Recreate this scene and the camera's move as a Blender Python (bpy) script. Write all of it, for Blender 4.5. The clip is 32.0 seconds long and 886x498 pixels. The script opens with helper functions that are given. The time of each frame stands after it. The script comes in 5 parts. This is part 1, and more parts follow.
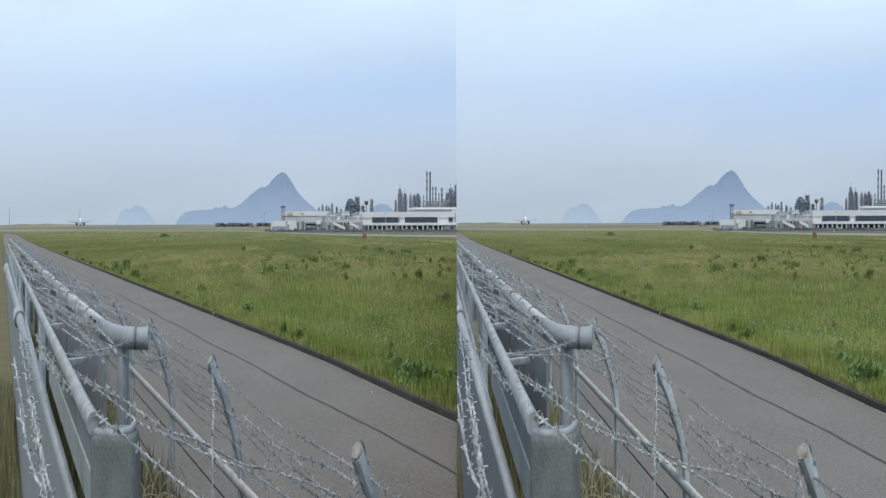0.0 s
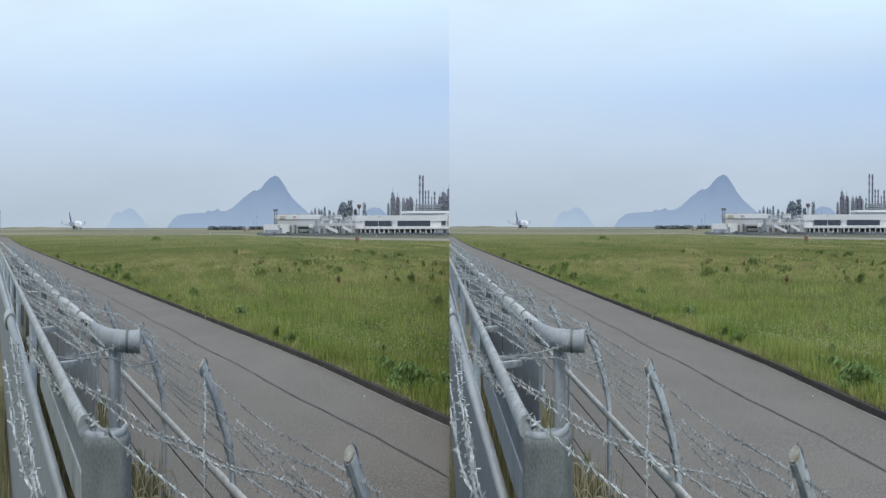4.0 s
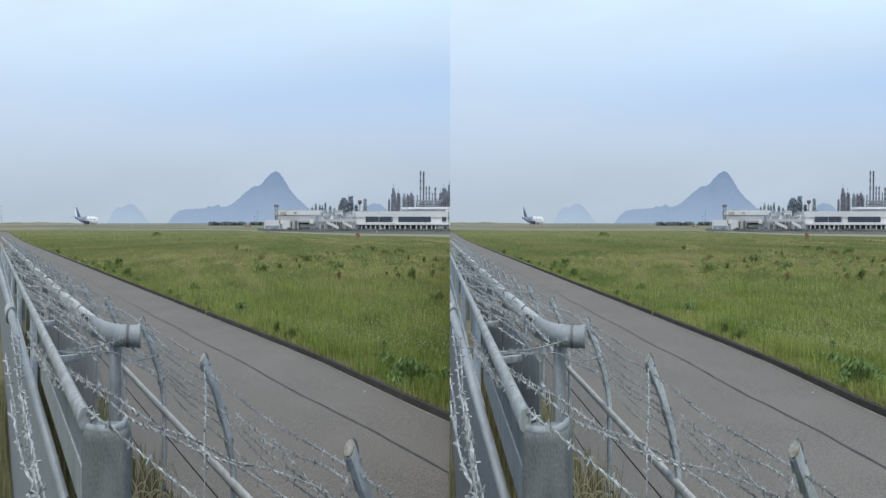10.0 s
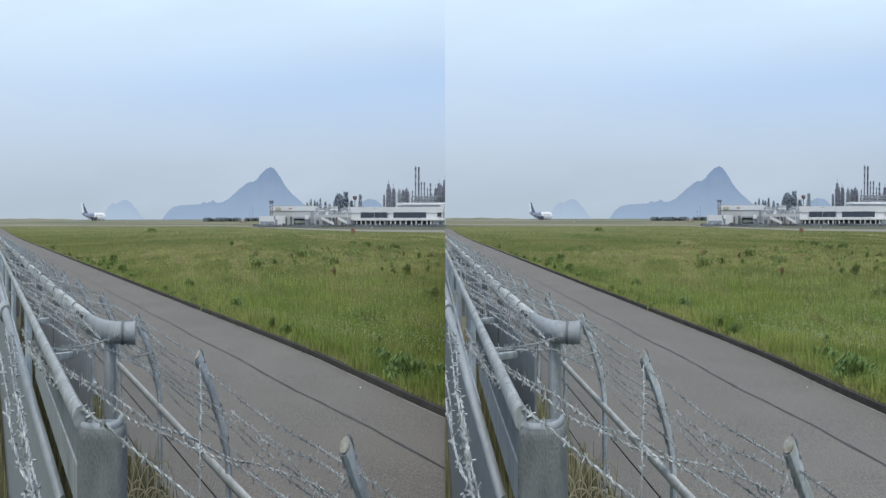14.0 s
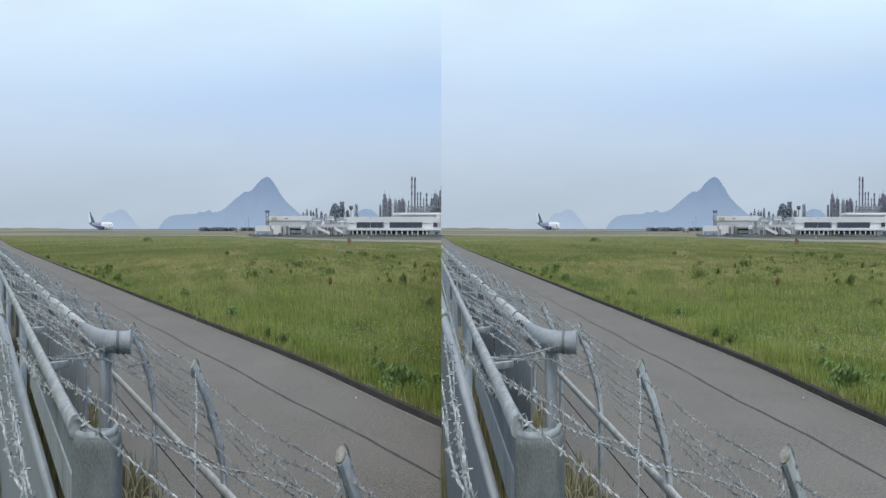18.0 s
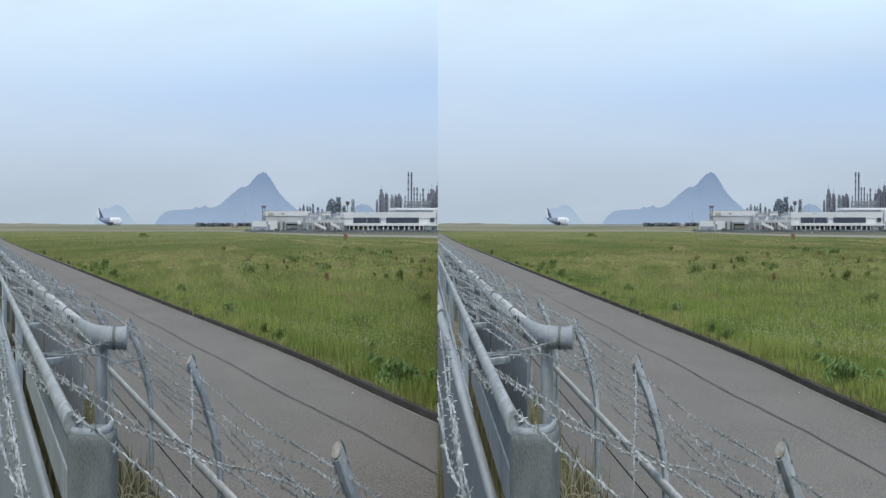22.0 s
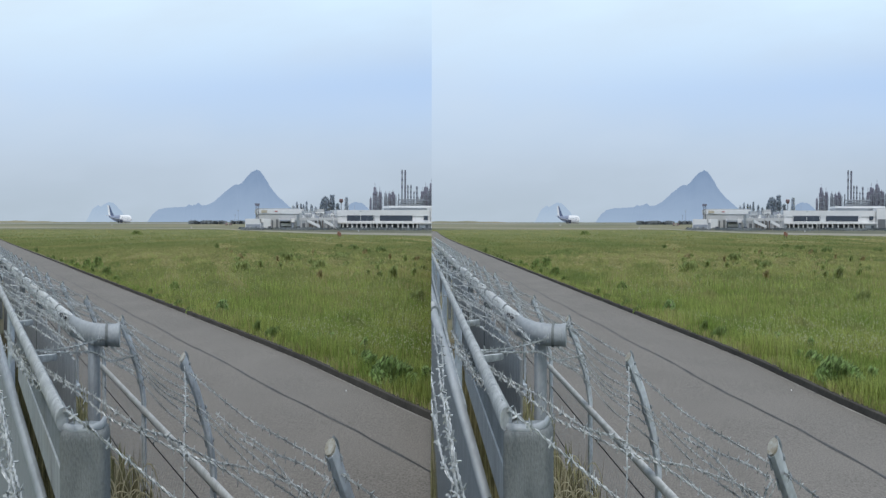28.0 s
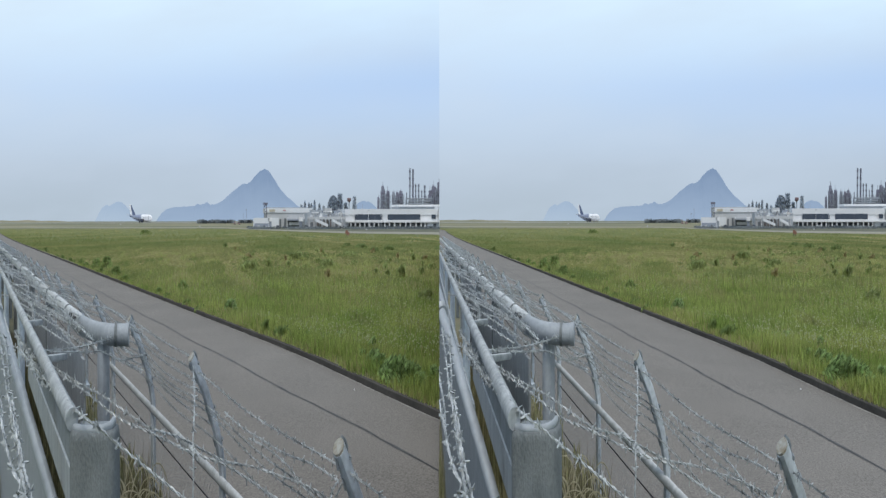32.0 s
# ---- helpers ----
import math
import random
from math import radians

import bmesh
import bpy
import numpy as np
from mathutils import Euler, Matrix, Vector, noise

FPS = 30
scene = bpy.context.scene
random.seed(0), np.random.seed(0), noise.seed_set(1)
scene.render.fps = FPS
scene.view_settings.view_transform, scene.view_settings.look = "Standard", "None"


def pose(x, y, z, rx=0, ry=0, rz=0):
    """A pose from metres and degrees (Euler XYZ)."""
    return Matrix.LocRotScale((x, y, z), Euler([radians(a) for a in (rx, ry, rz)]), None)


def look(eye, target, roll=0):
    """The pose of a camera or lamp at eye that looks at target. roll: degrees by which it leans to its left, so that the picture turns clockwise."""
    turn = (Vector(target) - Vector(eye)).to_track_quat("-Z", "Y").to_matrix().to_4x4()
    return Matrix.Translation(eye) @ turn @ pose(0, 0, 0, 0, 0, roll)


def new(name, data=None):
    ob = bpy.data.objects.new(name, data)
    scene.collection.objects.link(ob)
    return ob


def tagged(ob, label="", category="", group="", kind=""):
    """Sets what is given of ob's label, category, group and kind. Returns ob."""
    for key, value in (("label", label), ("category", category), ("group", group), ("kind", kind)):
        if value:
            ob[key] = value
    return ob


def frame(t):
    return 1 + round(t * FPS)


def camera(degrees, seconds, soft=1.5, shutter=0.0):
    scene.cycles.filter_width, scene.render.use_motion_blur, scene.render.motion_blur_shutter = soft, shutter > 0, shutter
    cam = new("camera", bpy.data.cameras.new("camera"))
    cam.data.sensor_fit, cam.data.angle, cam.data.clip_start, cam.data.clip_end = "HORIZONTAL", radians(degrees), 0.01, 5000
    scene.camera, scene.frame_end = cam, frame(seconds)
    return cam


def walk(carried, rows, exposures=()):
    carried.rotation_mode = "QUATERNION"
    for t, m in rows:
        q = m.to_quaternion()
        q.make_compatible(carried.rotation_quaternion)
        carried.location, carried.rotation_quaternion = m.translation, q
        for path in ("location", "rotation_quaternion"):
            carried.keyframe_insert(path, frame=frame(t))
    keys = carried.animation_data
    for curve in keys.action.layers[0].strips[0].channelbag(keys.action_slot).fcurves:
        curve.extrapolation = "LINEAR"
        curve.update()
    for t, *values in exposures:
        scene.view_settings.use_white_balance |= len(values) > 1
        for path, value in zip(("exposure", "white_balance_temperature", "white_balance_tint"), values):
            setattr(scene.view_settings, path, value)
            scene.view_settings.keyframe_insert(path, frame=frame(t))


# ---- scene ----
# The film is a stereo pair laid side by side, each view pressed to half its width. The place it shows
# therefore stands twice in front of one camera: view A and view B, which meet along one upright plane.

EYE = 2.6
DIP = math.atan(41 / 1607.5)
LENS = 2 * math.degrees(math.atan(784 / 1607.5))

# ---- camera ----
cam = camera(LENS, 32.0, soft=1.42)
PATH = (
    (0.0, 88.197, 0.184, 1.037, -0.0002, 0.0035),
    (0.5, 88.150, 0.141, 1.118, 0.0008, 0.0022),
    (1.0, 88.178, 0.126, 1.117, 0.0007, 0.0011),
    (1.5, 88.445, 0.075, 1.085, -0.0003, 0.0002),
    (2.0, 88.550, 0.043, 1.037, -0.0005, -0.0007),
    (2.5, 88.310, 0.114, 0.868, 0.0006, -0.0001),
    (3.0, 88.148, 0.118, 0.722, 0.0009, 0.0019),
    (3.5, 88.305, 0.120, 0.682, -0.0003, 0.0018),
    (5.5, 88.512, 0.057, 0.218, 0.0009, 0.0013),
    (6.0, 88.514, 0.086, 0.619, 0.0008, 0.0022),
    (6.5, 88.560, 0.081, 0.636, 0.0000, 0.0010),
    (7.0, 88.512, 0.140, 0.683, -0.0001, 0.0020),
    (7.5, 88.423, 0.166, 0.596, 0.0003, 0.0027),
    (8.0, 88.287, 0.133, 0.669, 0.0007, 0.0025),
    (8.5, 88.240, 0.083, 0.774, 0.0012, 0.0007),
    (9.0, 88.192, 0.127, 0.817, 0.0010, 0.0018),
    (9.5, 88.152, 0.083, 0.766, 0.0006, -0.0001),
    (10.0, 88.174, -0.006, 0.622, 0.0002, -0.0019),
    (10.5, 88.099, -0.064, 0.386, -0.0020, -0.0005),
    (11.0, 88.123, -0.059, 0.234, -0.0033, -0.0008),
    (11.5, 88.176, -0.077, 0.134, -0.0049, -0.0003),
    (12.0, 88.172, -0.056, 0.084, -0.0032, -0.0018),
    (12.5, 88.132, -0.038, 0.085, -0.0021, -0.0014),
    (13.0, 88.131, -0.027, 0.082, -0.0012, -0.0025),
    (13.5, 87.984, 0.016, 0.120, -0.0006, 0.0006),
    (14.0, 87.895, 0.099, 0.320, 0.0004, 0.0015),
    (14.5, 87.797, 0.124, 0.357, 0.0000, 0.0025),
    (16.5, 87.626, -0.043, 0.169, -0.0004, -0.0014),
    (17.0, 88.417, 0.014, 0.080, -0.0004, -0.0009),
    (17.5, 88.462, 0.039, 0.078, -0.0005, -0.0005),
    (18.0, 88.526, -0.008, 0.073, -0.0007, -0.0009),
    (18.5, 88.553, -0.022, 0.018, -0.0003, -0.0007),
    (19.0, 88.555, 0.026, 0.003, 0.0004, -0.0001),
    (19.5, 88.349, 0.013, -0.030, 0.0013, 0.0002),
    (20.0, 88.122, 0.071, -0.024, 0.0001, 0.0012),
    (20.5, 88.191, 0.127, 0.168, 0.0004, 0.0019),
    (21.0, 88.139, 0.099, 0.126, 0.0001, 0.0011),
    (21.5, 88.212, 0.023, 0.010, 0.0006, 0.0014),
    (22.0, 88.231, 0.014, -0.140, 0.0012, 0.0006),
    (22.5, 88.281, -0.061, -0.240, 0.0008, -0.0020),
    (23.0, 88.287, -0.043, -0.381, -0.0006, -0.0015),
    (23.5, 88.230, 0.004, -0.446, -0.0006, -0.0004),
    (24.0, 88.128, 0.050, -0.231, -0.0000, 0.0011),
    (24.5, 88.025, 0.073, -0.232, 0.0001, 0.0013),
    (25.0, 88.053, 0.007, -0.342, 0.0013, -0.0006),
    (25.5, 88.108, -0.026, -0.442, 0.0011, -0.0007),
    (27.5, 88.169, -0.116, -0.523, -0.0007, -0.0031),
    (28.0, 88.101, -0.057, -0.537, 0.0012, -0.0021),
    (28.5, 88.073, 0.029, -0.619, 0.0006, -0.0007),
    (29.0, 88.038, -0.043, -0.649, 0.0006, -0.0010),
    (29.5, 88.007, -0.073, -0.645, 0.0005, -0.0026),
    (30.0, 87.987, -0.066, -0.347, 0.0002, -0.0028),
    (30.5, 87.984, -0.115, -0.337, 0.0007, -0.0046),
    (31.0, 87.866, -0.039, -0.330, 0.0001, -0.0020),
    (31.5, 87.773, 0.070, -0.136, 0.0006, 0.0000),
    (32.0, 88.022, 0.068, -0.044, 0.0011, 0.0002),
)

walk(cam, [(t, pose(dx, 0, EYE + dz, rx, ry, rz)) for t, rx, ry, rz, dx, dz in PATH])

# ---- world and sun ----
SUN_EL, SUN_AZ = radians(61), radians(186)
world = bpy.data.worlds.new("hazy_sky")
scene.world = world
world.use_nodes = True
wt = world.node_tree
wt.nodes.clear()


def wnode(kind, **kw):
    nd = wt.nodes.new(kind)
    for k, v in kw.items():
        if k == "op":
            nd.operation = v
    return nd


def wmath(op, a, b=None):
    nd = wnode("ShaderNodeMath", op=op)
    for i, v in enumerate((a, b)):
        if v is None:
            continue
        if isinstance(v, (int, float)):
            nd.inputs[i].default_value = v
        else:
            wt.links.new(v, nd.inputs[i])
    return nd.outputs[0]


sky = wt.nodes.new("ShaderNodeTexSky")
sky.sky_type = "NISHITA"
sky.sun_disc = False
sky.sun_elevation = SUN_EL
sky.sun_rotation = SUN_AZ
sky.dust_density = 4.0
sky.air_density = 1.3
tc = wt.nodes.new("ShaderNodeTexCoord")
sep = wt.nodes.new("ShaderNodeSeparateXYZ")
wt.links.new(tc.outputs["Generated"], sep.inputs[0])
depth = wmath("MAXIMUM", wmath("ABSOLUTE", sep.outputs[1]), 0.05)
side_u = wmath("FRACT", wmath("DIVIDE", wmath("ADD", wmath("DIVIDE", sep.outputs[0], depth), 0.0031), 0.5163))
rise = wmath("DIVIDE", sep.outputs[2], depth)
ramp = wt.nodes.new("ShaderNodeValToRGB")
el = ramp.color_ramp.elements
el[0].position, el[0].color = 0.0, (0.50, 0.60, 0.70, 1)
el[1].position, el[1].color = 1.0, (0.60, 0.72, 0.90, 1)
for ps, col in ((0.10, (0.52, 0.63, 0.77, 1)), (0.26, (0.56, 0.745, 1.02, 1)), (0.46, (0.80, 1.02, 1.2, 1))):
    e = el.new(ps)
    e.color = col
wt.links.new(wmath("MULTIPLY", rise, 1.8), ramp.inputs[0])
# thin cloud veil
comb = wt.nodes.new("ShaderNodeCombineXYZ")
wt.links.new(wmath("MULTIPLY", side_u, 1.6), comb.inputs[0])
wt.links.new(wmath("ADD", wmath("MULTIPLY", rise, 8.0), wmath("MULTIPLY", side_u, -0.5)), comb.inputs[1])
veil = wt.nodes.new("ShaderNodeTexNoise")
veil.inputs["Scale"].default_value = 1.5
veil.inputs["Detail"].default_value = 4
wt.links.new(comb.outputs[0], veil.inputs["Vector"])
vmask = wt.nodes.new("ShaderNodeMapRange")
vmask.inputs["From Min"].default_value, vmask.inputs["From Max"].default_value = 0.40, 0.72
vmask.inputs["To Max"].default_value = 0.5
wt.links.new(veil.outputs[0], vmask.inputs["Value"])
veiled = wt.nodes.new("ShaderNodeMix")
veiled.data_type = "RGBA"
wt.links.new(vmask.outputs[0], veiled.inputs["Factor"])
wt.links.new(ramp.outputs[0], veiled.inputs[6])
veiled.inputs[7].default_value = (0.62, 0.74, 0.90, 1)
# whiter towards the sun's side
pale = wt.nodes.new("ShaderNodeMix")
pale.data_type = "RGBA"
wt.links.new(wmath("MULTIPLY", wmath("SUBTRACT", 1.0, side_u), wmath("MINIMUM", wmath("MULTIPLY", rise, 1.5), 0.38)), pale.inputs["Factor"])
wt.links.new(veiled.outputs[2], pale.inputs[6])
pale.inputs[7].default_value = (0.80, 0.92, 1.02, 1)
# a bluer gap in the veil, rising to one side
gap_u = wmath("MAXIMUM", wmath("MULTIPLY", wmath("SUBTRACT", side_u, 0.25), 1.15), 0.0)
gap_off = wmath("DIVIDE", wmath("SUBTRACT", rise, wmath("ADD", wmath("MULTIPLY", side_u, 0.040), 0.112)), 0.034)
gap_mask = wmath("MULTIPLY", wmath("MULTIPLY", wmath("POWER", 2.718, wmath("MULTIPLY", wmath("MULTIPLY", gap_off, gap_off), -1.0)), gap_u), 0.62)
blue = wt.nodes.new("ShaderNodeMix")
blue.data_type = "RGBA"
wt.links.new(gap_mask, blue.inputs["Factor"])
wt.links.new(pale.outputs[2], blue.inputs[6])
blue.inputs[7].default_value = (0.45, 0.64, 0.97, 1)
both = wt.nodes.new("ShaderNodeMix")
both.data_type = "RGBA"
both.inputs["Factor"].default_value = 0.88
scaled = wt.nodes.new("ShaderNodeVectorMath")
scaled.operation = "SCALE"
scaled.inputs["Scale"].default_value = 0.09
wt.links.new(sky.outputs[0], scaled.inputs[0])
wt.links.new(scaled.outputs[0], both.inputs[6])
wt.links.new(blue.outputs[2], both.inputs[7])
bg = wt.nodes.new("ShaderNodeBackground")
wt.links.new(both.outputs[2], bg.inputs[0])
wo = wt.nodes.new("ShaderNodeOutputWorld")
wt.links.new(bg.outputs[0], wo.inputs[0])

sun = new("sun", bpy.data.lights.new("sun", "SUN"))
sun.data.energy, sun.data.angle, sun.data.color = 1.9, radians(12), (1.0, 0.96, 0.9)
sun.matrix_world = look((0, 0, 30), (30 * math.sin(SUN_AZ + math.pi) * math.cos(SUN_EL), 30 * math.cos(SUN_AZ + math.pi) * math.cos(SUN_EL), 30 - 30 * math.sin(SUN_EL)))


# ---- materials ----
def surface(name, base, second=None, rough=0.7, metal=0.0, scale=3.0, fine=60.0, bump=0.3, mixin=0.5, island=0.0, squash=(2, 1, 1), streak=None, spec=None, leaf=0.0):
    """Two scales of noise between two colours, fine relief and uneven gloss."""
    m = bpy.data.materials.new(name)
    m.use_nodes = True
    nt = m.node_tree
    b = nt.nodes["Principled BSDF"]
    second = second or tuple(c * 0.7 for c in base)
    co = nt.nodes.new("ShaderNodeTexCoord")
    mp = nt.nodes.new("ShaderNodeMapping")
    mp.inputs["Scale"].default_value = streak or squash
    nt.links.new(co.outputs["Object"], mp.inputs[0])
    n1, n2 = (nt.nodes.new("ShaderNodeTexNoise") for _ in range(2))
    for nd, sc in ((n1, scale), (n2, fine)):
        nd.inputs["Scale"].default_value = sc
        nd.inputs["Detail"].default_value = 5
        nt.links.new(mp.outputs[0], nd.inputs["Vector"])
    r1, r2 = (nt.nodes.new("ShaderNodeMapRange") for _ in range(2))
    for rg, nd, lo, hi in ((r1, n1, 0.35, 0.65), (r2, n2, 0.3, 0.7)):
        rg.inputs["From Min"].default_value, rg.inputs["From Max"].default_value = lo, hi
        nt.links.new(nd.outputs[0], rg.inputs["Value"])
    mean = nt.nodes.new("ShaderNodeMath")
    mean.operation = "MULTIPLY_ADD"
    mean.inputs[1].default_value = mixin
    nt.links.new(r1.outputs[0], mean.inputs[0])
    half = nt.nodes.new("ShaderNodeMath")
    half.operation = "MULTIPLY"
    half.inputs[1].default_value = 1 - mixin
    nt.links.new(r2.outputs[0], half.inputs[0])
    nt.links.new(half.outputs[0], mean.inputs[2])
    mix = nt.nodes.new("ShaderNodeMix")
    mix.data_type = "RGBA"
    nt.links.new(mean.outputs[0], mix.inputs["Factor"])
    mix.inputs[6].default_value, mix.inputs[7].default_value = (*second, 1), (*base, 1)
    out = mix.outputs[2]
    if island:
        geo = nt.nodes.new("ShaderNodeNewGeometry")
        hsv = nt.nodes.new("ShaderNodeHueSaturation")
        rg = nt.nodes.new("ShaderNodeMapRange")
        rg.inputs["To Min"].default_value, rg.inputs["To Max"].default_value = 1 - island, 1 + island
        nt.links.new(geo.outputs["Random Per Island"], rg.inputs["Value"])
        nt.links.new(rg.outputs[0], hsv.inputs["Value"])
        nt.links.new(out, hsv.inputs["Color"])
        out = hsv.outputs[0]
    nt.links.new(out, b.inputs["Base Color"])
    b.inputs["Metallic"].default_value = metal
    rr = nt.nodes.new("ShaderNodeMapRange")
    rr.inputs["To Min"].default_value, rr.inputs["To Max"].default_value = max(rough - 0.12, 0.05), min(rough + 0.12, 1)
    nt.links.new(mean.outputs[0], rr.inputs["Value"])
    nt.links.new(rr.outputs[0], b.inputs["Roughness"])
    if bump:
        bp = nt.nodes.new("ShaderNodeBump")
        bp.inputs["Strength"].default_value, bp.inputs["Distance"].default_value = bump, 0.01
        nt.links.new(n2.outputs[0], bp.inputs["Height"])
        nt.links.new(bp.outputs[0], b.inputs["Normal"])
    if spec is not None:
        b.inputs["Specular IOR Level"].default_value = spec
    if leaf:
        tr = nt.nodes.new("ShaderNodeBsdfTranslucent")
        nt.links.new(out, tr.inputs["Color"])
        ms = nt.nodes.new("ShaderNodeMixShader")
        ms.inputs[0].default_value = leaf
        nt.links.new(b.outputs[0], ms.inputs[1])
        nt.links.new(tr.outputs[0], ms.inputs[2])
        nt.links.new(ms.outputs[0], nt.nodes["Material Output"].inputs["Surface"])
    return m


STEEL = surface("galvanised_steel", (0.56, 0.62, 0.67), (0.34, 0.39, 0.43), 0.5, 0.15, 6, 55, 0.2)
PALE = surface("pale_zinc_pipe", (0.50, 0.525, 0.53), (0.20, 0.22, 0.23), 0.8, 0.0, 11, 48, 0.35, 0.45, spec=0.25)
WEATHER = surface("weathered_steel_post", (0.205, 0.223, 0.226), (0.105, 0.118, 0.122), 0.85, 0.0, 5, 46, 0.35, 0.42, spec=0.3, streak=(8, 4, 2.6))
ARM = surface("fence_arm_zinc", (0.66, 0.71, 0.75), (0.29, 0.32, 0.35), 0.5, 0.15, 7, 42, 0.25, 0.5, spec=0.4)
PANEL = surface("grey_panel_sheet", (0.31, 0.335, 0.345), (0.185, 0.205, 0.215), 0.85, 0.0, 4, 26, 0.3, 0.5, spec=0.2, streak=(12, 6, 1.5))
PIPE = surface("dull_zinc_pipe", (0.37, 0.40, 0.425), (0.25, 0.275, 0.295), 0.65, 0.05, 9, 40, 0.25, 0.5, spec=0.3)
RAILWHITE = surface("stained_pale_rail", (0.64, 0.66, 0.66), (0.33, 0.35, 0.35), 0.6, 0.05, 12, 40, 0.2, 0.4)
# Pale and dark mottling paints the strands' highlights and shaded undersides.
WIRE = surface("zinc_wire", (0.63, 0.66, 0.665), (0.18, 0.195, 0.20), 0.45, 0.2, 14, 90, 0.0)
# Darker copy for the outer strands, shadow at the knots put into its colour.
SHADEWIRE = surface("zinc_wire_shaded_knots", (0.56, 0.59, 0.59), (0.12, 0.13, 0.135), 0.5, 0.1, 22, 90, 0.0)
SLAT = surface("grey_slat_metal", (0.37, 0.395, 0.405), (0.21, 0.228, 0.235), 0.75, 0.0, 4, 26, 0.25, 0.5, spec=0.25, streak=(12, 6, 1.5))
SHEET = surface("grey_sheet_metal", (0.25, 0.275, 0.29), (0.13, 0.148, 0.16), 0.85, 0.0, 4, 26, 0.3, 0.5, spec=0.2, streak=(12, 6, 1.5))
RUSTY = surface("rust_stained_zinc", (0.46, 0.47, 0.44), (0.24, 0.20, 0.13), 0.75, 0.1, 28, 90, 0.2)
DARKGAP = surface("dark_rubber", (0.03, 0.03, 0.035), None, 0.8)
ASPHALT = surface("worn_asphalt", (0.262, 0.245, 0.223), (0.102, 0.097, 0.089), 0.95, 0, 0.35, 30, 0.8, 0.14, spec=0.15, squash=(2, 1.2, 1))
TAR = surface("tar_joint", (0.035, 0.035, 0.036), (0.06, 0.06, 0.06), 0.7, 0, 2, 30, 0.2)
KERB = surface("dirty_kerb_concrete", (0.095, 0.09, 0.082), (0.045, 0.044, 0.04), 0.95, 0, 1.5, 14, 0.6, spec=0.1)
EDGE = surface("sandy_edge_soil", (0.27, 0.25, 0.155), (0.12, 0.13, 0.06), 0.95, 0, 1.2, 14, 0.6)
GRASS = surface("grass_blades", (0.405, 0.445, 0.145), (0.20, 0.29, 0.068), 0.75, 0, 0.30, 1.4, 0, 0.7, island=0.42, spec=0.05, leaf=0.5)
DRYGRASS = surface("straw_meadow_grass", (0.485, 0.43, 0.215), (0.285, 0.285, 0.118), 0.8, 0, 0.16, 0.7, 0, 0.75, island=0.16, spec=0.05, leaf=0.45, squash=(2, 0.45, 1))
MIDGRASS = surface("olive_meadow_grass", (0.375, 0.362, 0.15), (0.182, 0.24, 0.078), 0.8, 0, 0.17, 0.9, 0, 0.75, squash=(2, 0.45, 1), island=0.18, spec=0.05, leaf=0.45)
FARGRASS = surface("far_meadow_tufts", (0.345, 0.33, 0.145), (0.185, 0.238, 0.083), 0.85, 0, 0.05, 0.3, 0, 0.85, squash=(1.6, 0.35, 1), island=0.06, spec=0.05, leaf=0.45)
LIMEGRASS = surface("yellow_green_tufts", (0.46, 0.45, 0.185), (0.29, 0.33, 0.115), 0.8, 0, 0.3, 2, 0, 0.6, island=0.2, spec=0.05, leaf=0.5)
WEED = surface("broad_weed_leaves", (0.42, 0.52, 0.23), (0.20, 0.31, 0.10), 0.7, 0, 1.2, 8, 0, 0.5, island=0.6, spec=0.1, leaf=0.55)
FARWEED = surface("green_weed_leaves", (0.32, 0.38, 0.15), (0.19, 0.27, 0.085), 0.75, 0, 1.2, 8, 0, 0.5, island=0.5, spec=0.05, leaf=0.5)
BUSH = surface("dark_shrub_leaves", (0.42, 0.45, 0.19), (0.26, 0.32, 0.115), 0.8, 0, 0.8, 6, 0, 0.5, island=0.4, spec=0.05, leaf=0.6)
RUST = surface("brown_seed_heads", (0.46, 0.39, 0.20), (0.31, 0.265, 0.12), 0.85, 0, 0.8, 6, 0, 0.5, island=0.35, spec=0.05, leaf=0.6)
GROVE = surface("shaded_shrub_leaves", (0.30, 0.35, 0.14), (0.18, 0.24, 0.085), 0.8, 0, 0.4, 3, 0, 0.5, island=0.4, spec=0.05, leaf=0.55)
STRAW = surface("dry_straw", (0.37, 0.34, 0.20), (0.16, 0.17, 0.08), 0.85, 0, 2, 20, 0, 0.5, island=0.45, spec=0.1, leaf=0.35)
DEADGRASS = surface("dead_brown_grass", (0.165, 0.145, 0.085), (0.07, 0.068, 0.04), 0.9, 0, 2, 20, 0, 0.5, island=0.4, spec=0.05, leaf=0.15)
SEED = surface("pale_seed_stalk", (0.46, 0.43, 0.31), (0.28, 0.255, 0.16), 0.85, 0, 5, 40, 0, spec=0.1, leaf=0.2)
FLOWER = surface("cream_flower_heads", (0.55, 0.56, 0.34), (0.40, 0.43, 0.23), 0.8, 0, 2, 20, 0, leaf=0.3)
BANK = surface("dry_bank_soil", (0.20, 0.17, 0.10), (0.10, 0.105, 0.05), 0.95, 0, 1.5, 16, 0.8)
CONCRETE = surface("pale_taxiway_concrete", (0.275, 0.26, 0.20), (0.20, 0.195, 0.145), 0.9, 0, 0.02, 0.3, 0)
RUNWAY = surface("runway_asphalt", (0.27, 0.265, 0.26), (0.20, 0.20, 0.20), 0.9, 0, 0.02, 0.3, 0)
APRONGRASS = surface("dark_apron_grass", (0.165, 0.165, 0.125), (0.095, 0.105, 0.08), 0.95, 0, 0.04, 0.4, 0, 0.7, spec=0.05)
